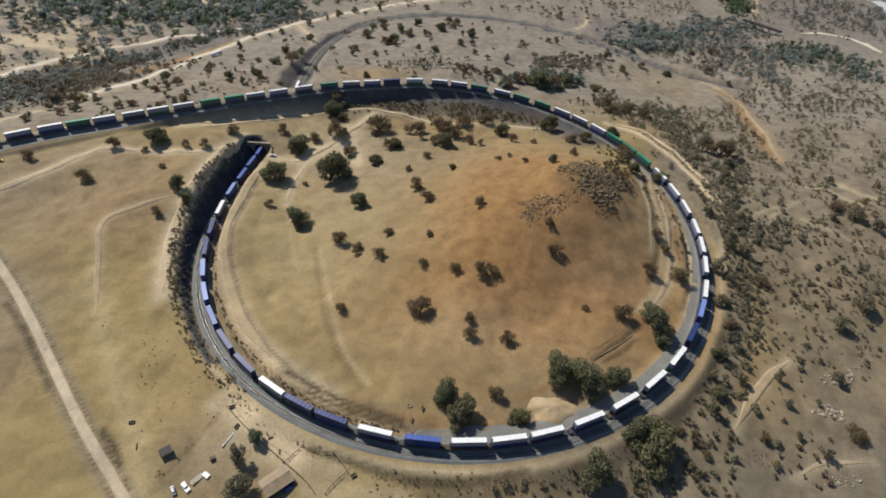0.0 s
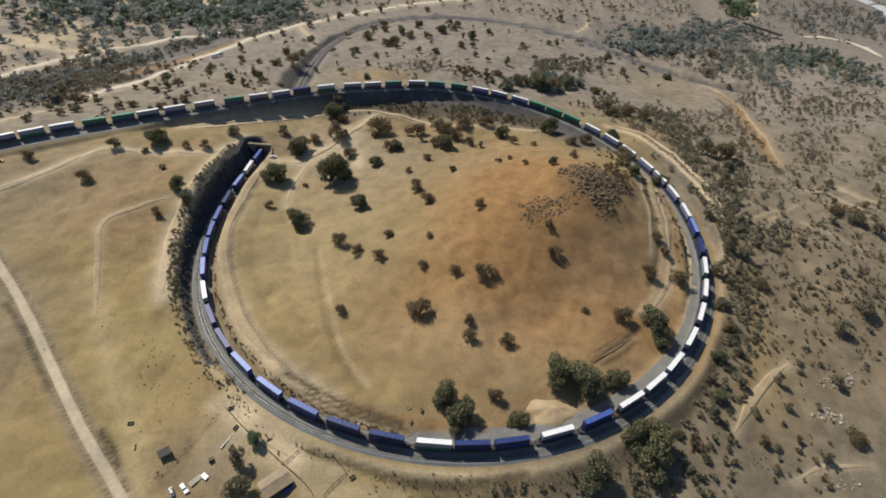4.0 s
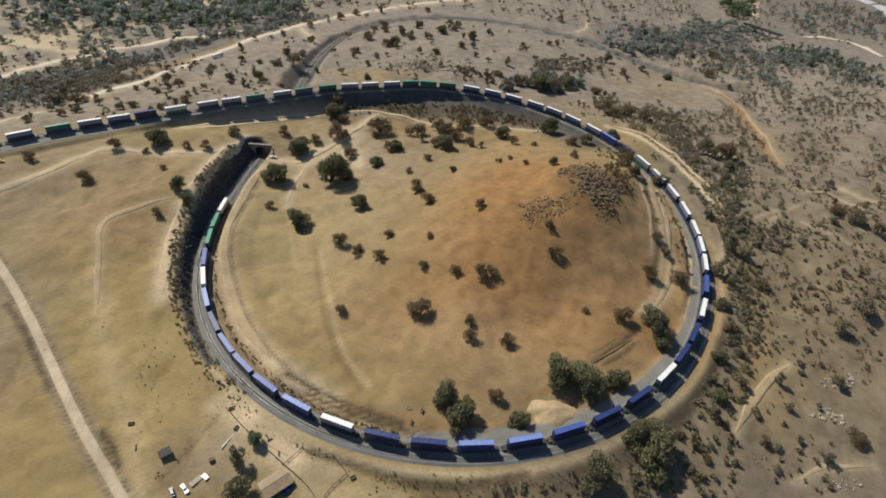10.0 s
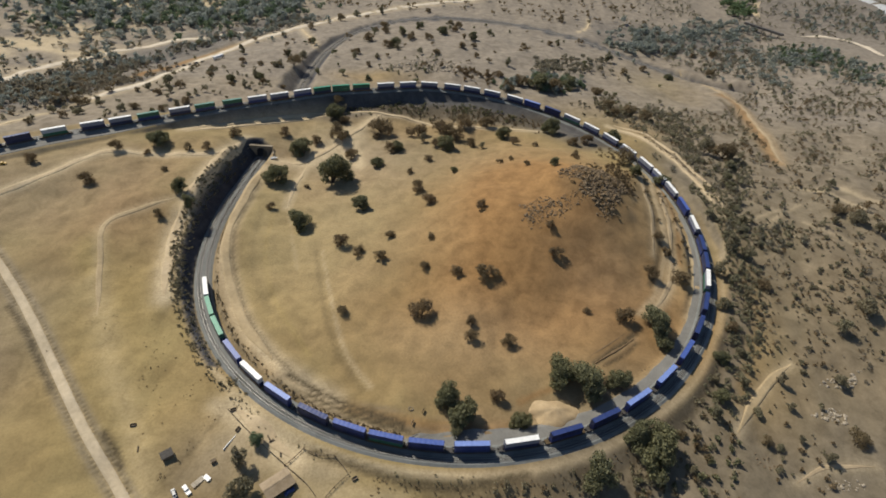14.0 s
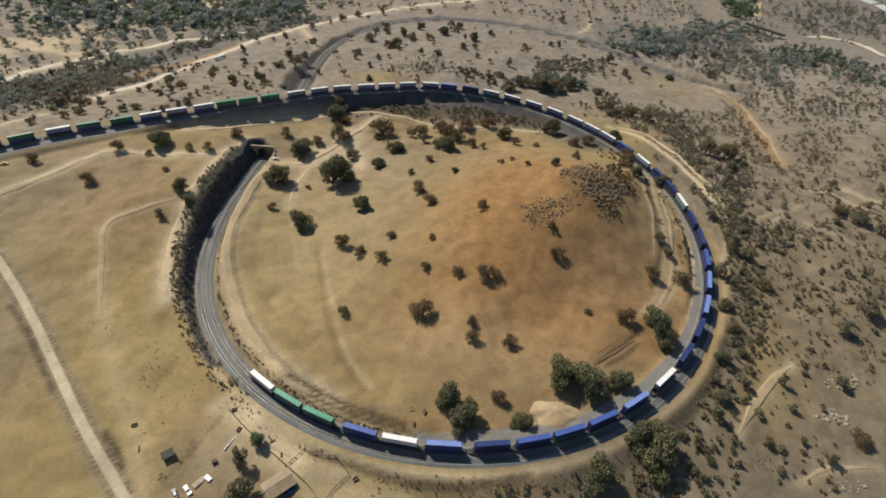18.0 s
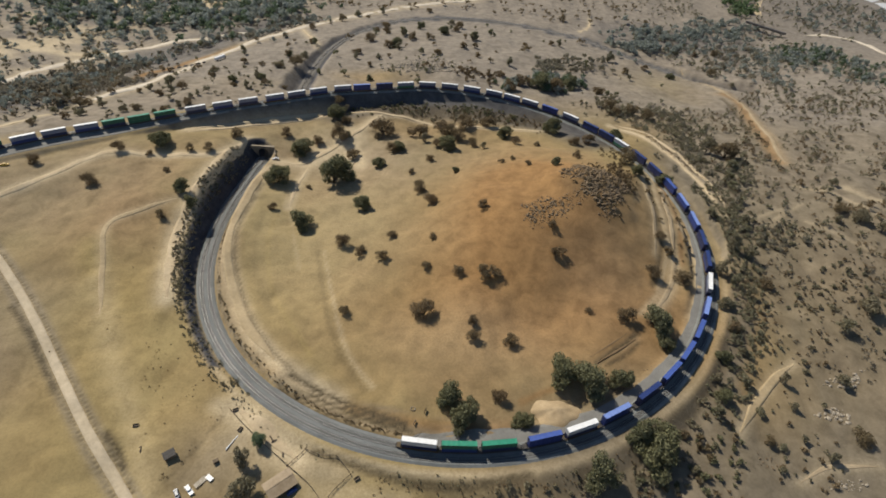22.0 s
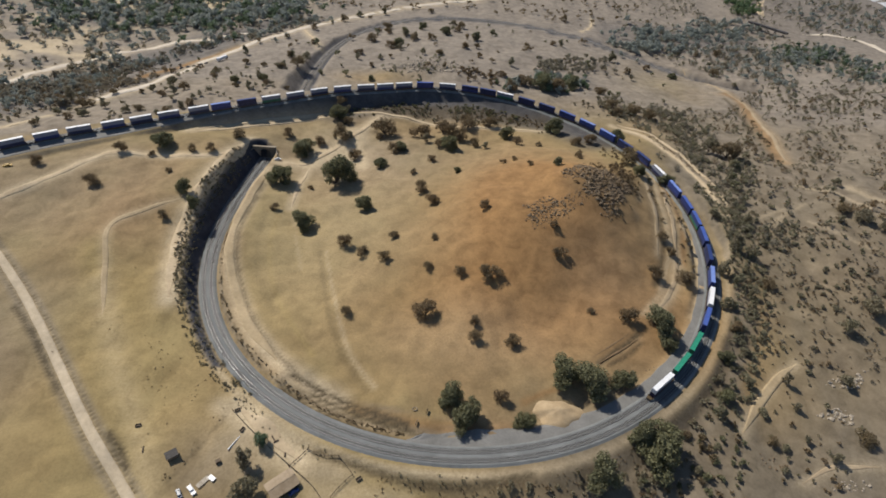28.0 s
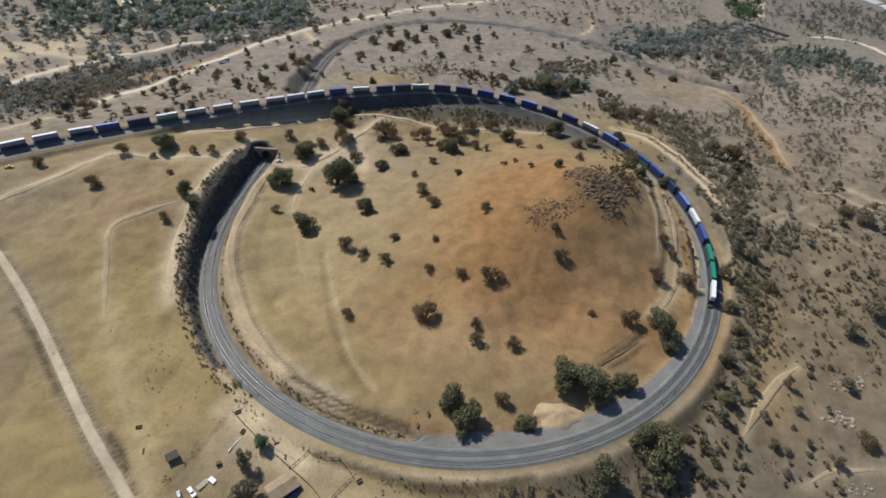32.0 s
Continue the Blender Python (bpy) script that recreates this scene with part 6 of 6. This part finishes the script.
# ---- the small ranch in front ----
def barn():
    x, y = -68.0, -206.8
    thing = tagged(new("barn"), "small open-fronted barn with a tan metal roof", "barn")
    thing.matrix_basis = pose(x, y, ground_z(x, y) - 0.2, 0, 0, 43)
    w, d, h, ridge = 12.0, 8.6, 3.2, 4.4
    bm = bmesh.new()
    add_box(bm, 0, d / 2 - 0.1, h / 2, w, 0.2, h)
    part("rear_wall", bm, PLANK, thing)
    for sx in (-1, 1):
        bm = bmesh.new()
        vs = [bm.verts.new((sx * (w / 2 - 0.1), yy, zz)) for yy, zz in ((-d / 2, 0), (d / 2, 0), (d / 2, h), (0, ridge), (-d / 2, h))]
        f = bm.faces.new(vs)
        ex = bmesh.ops.extrude_face_region(bm, geom=[f])["geom"]
        bmesh.ops.translate(bm, verts=[e for e in ex if isinstance(e, bmesh.types.BMVert)], vec=(-sx * 0.2, 0, 0))
        part("end_wall", bm, PLANK, thing)
    for sy in (-1, 1):
        bm = bmesh.new()
        a = math.degrees(math.atan2(ridge - h, d / 2))
        m = pose(0, sy * d / 4, (h + ridge) / 2 + 0.08, -sy * a, 0, 0)
        bmesh.ops.create_cube(bm, size=1, matrix=m @ Matrix.Diagonal((w + 1.0, d / 2 / math.cos(math.radians(a)) + 0.5, 0.12, 1)))
        slope = part("roof_slope", bm, ROOF_TIN, thing)
        for k in range(14):
            bm = bmesh.new()
            bmesh.ops.create_cube(bm, size=1, matrix=m @ Matrix.Translation((-w / 2 + k * w / 13, 0, 0.08)) @ Matrix.Diagonal((0.08, d / 2 / math.cos(math.radians(a)) + 0.5, 0.06, 1)))
            part("rib", bm, ROOF_TIN, slope)
    for k in range(4):
        bm = bmesh.new()
        add_box(bm, -w / 2 + 0.3 + k * (w - 0.6) / 3, -d / 2 + 0.2, h / 2, 0.2, 0.2, h)
        part("post", bm, PLANK, thing)


barn()


def vehicle(kind, x, y, turn, paint, label):
    thing = tagged(new(kind), label, "car" if kind == "parked_car" else "truck", "parked vehicles")
    thing.matrix_basis = pose(x, y, ground_z(x, y) + 0.05, 0, 0, turn)
    bm = bmesh.new()
    if kind == "pickup_truck":
        add_box(bm, 0, 0, 0.75, 5.4, 1.9, 0.7, bevel=0.12)
        add_box(bm, -1.75, 0.86, 1.2, 1.9, 0.14, 0.35)
        add_box(bm, -1.75, -0.86, 1.2, 1.9, 0.14, 0.35)
        part("body", bm, paint, thing)
        bm = bmesh.new()
        add_box(bm, 0.35, 0, 1.45, 2.1, 1.7, 0.75, bevel=0.22)
        cab = part("cab", bm, paint, thing)
        span = (0.35, 2.2)
    else:
        add_box(bm, 0, 0, 0.7, 4.6, 1.8, 0.65, bevel=0.16)
        part("body", bm, paint, thing)
        bm = bmesh.new()
        add_box(bm, -0.2, 0, 1.25, 2.5, 1.55, 0.6, bevel=0.24)
        cab = part("cab", bm, paint, thing)
        span = (-0.2, 2.6)
    for name, dx, dy, sx, sy in (("windscreen", 0.5, 0, 0.08, 1.3), ("rear_window", -0.5, 0, 0.08, 1.3), ("side_window", 0, 0.5, 0.72, 0.08), ("side_window", 0, -0.5, 0.72, 0.08)):
        bm = bmesh.new()
        wide = 1.72 if kind == "pickup_truck" else 1.58
        add_box(bm, span[0] + dx * (span[1] - 0.02), dy * wide, 1.42 if kind == "pickup_truck" else 1.3, sx * (span[1] if dy else 1), sy, 0.36, bevel=0.02)
        part(name, bm, GLASS_DARK, cab)
    for sx in (-1.5, 1.5):
        for sy in (-0.82, 0.82):
            bm = bmesh.new()
            add_tube(bm, (sx, sy - 0.12, 0.34), (sx, sy + 0.12, 0.34), 0.36, 0.36, 12)
            part("wheel", bm, TYRE, thing)


vehicle("pickup_truck", -106.3, -211.5, 140, CAR_WHITE, "white pickup truck with a dark bed parked on bare dirt")
vehicle("parked_car", -110.7, -213.6, 130, CAR_GREY, "pale grey car parked at the edge of a dirt yard")
vehicle("parked_car", -62.5, -208.8, 44, CAR_BLUE, "dark blue car in front of a barn")
vehicle("pickup_truck", -149.5, 57.0, 20, CAR_WHITE, "white pickup truck parked above the tunnel mouth")
vehicle("pickup_truck", -318.5, -9.0, 25, CAR_YELLOW, "yellow work truck parked near the railway")
for _x, _y, _turn, _kind in ((-332, 260, 20, "pickup_truck"), (-324.5, 262, 60, "parked_car"), (-318, 265, 10, "parked_car"), (-312.5, 268, 75, "parked_car"),
                             (-305.5, 270.5, 30, "pickup_truck"), (-298.5, 271, 55, "parked_car")):
    vehicle(_kind, _x, _y, _turn, CAR_DARK, "dark vehicle in a row beside a dirt road")


def yard_trailer(x, y, turn, long, wide, deck, label):
    """A low flat trailer with a slatted deck."""
    thing = tagged(new("flat_trailer"), label, "trailer", "trailers in the yard")
    thing.matrix_basis = pose(x, y, ground_z(x, y), 0, 0, turn)
    bm = bmesh.new()
    for sy in (-1, 1):
        add_box(bm, 0, sy * (wide / 2 - 0.1), 0.55, long, 0.1, 0.16)
    add_tube(bm, (long / 2, 0, 0.5), (long / 2 + 1.5, 0, 0.4), 0.06, 0.06, 6)
    part("chassis", bm, STEEL_DARK, thing)
    n = int(long / 0.45)
    for k in range(n):
        bm = bmesh.new()
        add_box(bm, -long / 2 + (k + 0.5) * long / n, 0, 0.68, long / n - 0.06, wide, 0.08)
        part("plank", bm, deck, thing)
    for sy in (-1, 1):
        bm = bmesh.new()
        add_tube(bm, (-0.3, sy * wide / 2 - 0.1, 0.34), (-0.3, sy * wide / 2 + 0.1, 0.34), 0.34, 0.34, 12)
        part("wheel", bm, TYRE, thing)
    return thing


yard_trailer(-103.1, -207.5, 55, 5.6, 2.4, PALE_PLANK, "pale slatted flat trailer in a dirt yard")
yard_trailer(-99.7, -205.7, 150, 3.4, 2.0, CAR_WHITE, "small white utility trailer in a dirt yard")


def yard_clutter():
    x, y = -99.6, -198.4
    thing = tagged(new("crate"), "dark wooden crate on bare dirt", "crate")
    thing.matrix_basis = pose(x, y, ground_z(x, y), 0, 0, 35)
    for k in range(4):
        bm = bmesh.new()
        add_box(bm, 0, 0, 0.2 + 0.38 * k, 2.2, 1.7, 0.32, bevel=0.03)
        part("board", bm, PLANK, thing)
    x, y = -95.7, -189.2
    bm = bmesh.new()
    add_tube(bm, (-4.0, 0, 0.35), (4.0, 0, 0.25), 0.32, 0.22, 8)
    me = bpy.data.meshes.new("pole")
    bm.to_mesh(me)
    bm.free()
    me.materials.append(CAR_WHITE)
    pole = tagged(new("fallen_pole", me), "pale pole lying on bare dirt", "pole")
    pole.matrix_basis = pose(x, y, ground_z(x, y), 0, 0, 68)
    for x, y, turn, size in ((-135.1, -195.6, 110, 1.5), (-78.4, -185.4, 130, 1.9), (-76.9, -186.6, 40, 1.3), (-71.0, -192.6, 100, 1.0)):
        bm = bmesh.new()
        add_tube(bm, (-size, 0, 0.3), (size, 0, 0.26), 0.34, 0.26, 8)
        add_tube(bm, (size * 0.2, 0, 0.3), (size * 0.6, 0.7, 0.75), 0.14, 0.07, 6)
        me = bpy.data.meshes.new("log")
        bm.to_mesh(me)
        bm.free()
        me.materials.append(BARK)
        log = tagged(new("log", me), "dark weathered log lying on bare dirt", "log", "logs in the yard")
        log.matrix_basis = pose(x, y, ground_z(x, y), 0, 0, turn)
    for x, y, turn in ((-143.0, -184.3, 15), (-100.0, -172.4, 30), (-94.0, -182.5, 70), (-35.2, -202.0, 40)):
        trough = tagged(new("trough"), "small dark wooden trough on dry ground", "trough", "troughs in the yard")
        trough.matrix_basis = pose(x, y, ground_z(x, y), 0, 0, turn)
        bm = bmesh.new()
        add_box(bm, 0, 0, 0.25, 2.4, 1.3, 0.12)
        part("floor_board", bm, PLANK, trough)
        for sy in (-1, 1):
            bm = bmesh.new()
            add_box(bm, 0, sy * 0.65, 0.5, 2.5, 0.12, 0.65, bevel=0.02)
            part("side_board", bm, TIE, trough)
            bm = bmesh.new()
            add_box(bm, sy * 1.22, 0, 0.45, 0.12, 1.18, 0.55, bevel=0.02)
            part("end_board", bm, TIE, trough)


yard_clutter()


def far_trailer():
    x, y = -285.0, 284.0
    thing = tagged(new("box_trailer"), "white box trailer on a valley dirt road", "trailer")
    thing.matrix_basis = pose(x, y, ground_z(x, y) + 0.3, 0, 0, 62)
    bm = bmesh.new()
    add_box(bm, 0, 0, 2.5, 14, 2.6, 2.9, bevel=0.06)
    part("box", bm, CAR_WHITE, thing)
    bm = bmesh.new()
    add_box(bm, 0, 0, 0.9, 13.6, 1.2, 0.3)
    part("chassis", bm, STEEL_DARK, thing)
    for sx in (-5.2, -4.0, 4.8):
        for sy in (-1, 1):
            bm = bmesh.new()
            add_tube(bm, (sx, sy * 1.0 - 0.15, 0.5), (sx, sy * 1.0 + 0.15, 0.5), 0.5, 0.5, 12)
            part("wheel", bm, TYRE, thing)


far_trailer()


def fence(points, label, gap=4.0, rails=2):
    thing = tagged(new("fence"), label, "fence", "ranch fences")
    line = smooth_line(points, gap)
    x0, y0 = line[0]
    z0 = ground_z(x0, y0)
    thing.matrix_basis = Matrix.Translation((x0, y0, z0))
    tops = []
    for x, y in line:
        z = ground_z(x, y) - z0
        bm = bmesh.new()
        add_box(bm, x - x0, y - y0, z + 0.6, 0.22, 0.22, 1.5)
        part("post", bm, PLANK, thing)
        tops.append((x - x0, y - y0, z))
    for a, b in zip(tops[:-1], tops[1:]):
        for k in range(rails):
            h = 1.15 - 0.5 * k
            bm = bmesh.new()
            add_tube(bm, (a[0], a[1], a[2] + h), (b[0], b[1], b[2] + h), 0.09, 0.09, 4)
            part("rail", bm, PLANK, thing)


fence([(-102.3, -172.6), (-88.5, -183.6), (-71.4, -194.9), (-57.3, -204.3), (-51.0, -209.9)], "long weathered timber fence beside the railway")
fence([(-67.8, -197.8), (-64.3, -193.6), (-60.9, -189.1)], "short corral fence of weathered timber")
fence([(-61.4, -189.6), (-52.7, -192.6), (-46.2, -192.4), (-39.2, -199.3)], "timber corral fence on pale dirt")
fence([(-38.2, -200.5), (-43.3, -206.3), (-46.1, -210.4)], "timber corral fence in the yard")



def old_shed():
    x, y = -120.5, -197.8
    thing = tagged(new("shed"), "small dark weathered shed alone in the field", "shed")
    thing.matrix_basis = pose(x, y, ground_z(x, y) - 0.1, 0, 0, 40)
    bm = bmesh.new()
    add_box(bm, 0, 0, 1.1, 4.6, 3.6, 2.2, bevel=0.04)
    part("wall", bm, PLANK, thing)
    bm = bmesh.new()
    add_box(bm, 0, 0, 2.3, 5.2, 4.2, 0.14, bevel=0.03)
    part("roof", bm, TIE, thing)


old_shed()


def marker_stones():
    x, y = -14.0, -167.5
    thing = tagged(new("stone_ring"), "pale concrete ring on the ground inside the loop", "monument")
    thing.matrix_basis = pose(x, y, ground_z(x, y), 0, 0, 0)
    for k in range(10):
        bm = bmesh.new()
        a = k * 0.628
        add_box(bm, 1.1 * math.cos(a), 0.9 * math.sin(a), 0.15, 0.6, 0.35, 0.35, rz=math.degrees(a) + 90, bevel=0.08)
        part("stone", bm, CONCRETE, thing)
    for dx, dy, label in ((6.0, -0.5, "dark wooden sign board inside the loop"), (1.5, -7.0, "pale sign board inside the loop")):
        t = tagged(new("sign_board"), label, "sign")
        t.matrix_basis = pose(x + dx, y + dy, ground_z(x + dx, y + dy), 0, 0, 70)
        bm = bmesh.new()
        add_box(bm, 0, 0, 1.2, 2.4, 0.15, 1.3, bevel=0.03)
        part("board", bm, PLANK if dy > -2 else CONCRETE, t)
        for sx in (-0.9, 0.9):
            bm = bmesh.new()
            add_box(bm, sx, 0, 0.4, 0.15, 0.15, 1.2)
            part("post", bm, PLANK, t)


marker_stones()


def road_bridge():
    a, b = Vector((476, 648, 0)), Vector((513, 597, 0))
    za = min(ground_z(*a[:2]), ground_z(*b[:2]))
    thing = tagged(new("trestle_bridge"), "dark steel trestle bridge over the far creek", "bridge")
    mid = (a + b) / 2
    turn = math.degrees(math.atan2(b.y - a.y, b.x - a.x))
    thing.matrix_basis = pose(mid.x, mid.y, za, 0, 0, turn)
    n = (b - a).length + 6
    bm = bmesh.new()
    add_box(bm, 0, 0, 7.9, n, 5.0, 0.7, bevel=0.1)
    part("deck", bm, STEEL_DARK, thing)
    for sy in (-1, 1):
        bm = bmesh.new()
        add_box(bm, 0, sy * 2.3, 6.3, n, 0.5, 2.6, bevel=0.08)
        part("girder", bm, STEEL_DARK, thing)
    for k in range(5):
        x = -n / 2 + 6 + k * (n - 12) / 4
        bm = bmesh.new()
        for sy in (-1, 1):
            add_tube(bm, (x, sy * 4, -4), (x, sy * 1.8, 7), 0.5, 0.45, 6)
        add_box(bm, x, 0, 3, 0.5, 6, 0.5)
        part("pier", bm, STEEL_DARK, thing)


road_bridge()


def far_house():
    x, y = FAR_HOUSE
    thing = tagged(new("house"), "white-roofed farm building among far trees", "house")
    thing.matrix_basis = pose(x, y, ground_z(x, y) - 0.3, 0, 0, 20)
    bm = bmesh.new()
    add_box(bm, 0, 0, 2.2, 22, 11, 4.4, bevel=0.1)
    part("wall", bm, CONCRETE, thing)
    for sy in (-1, 1):
        bm = bmesh.new()
        m = pose(0, sy * 2.9, 5.3, -sy * 20, 0, 0)
        bmesh.ops.create_cube(bm, size=1, matrix=m @ Matrix.Diagonal((23, 6.4, 0.25, 1)))
        part("roof_slope", bm, CAR_WHITE, thing)


far_house()


motions()
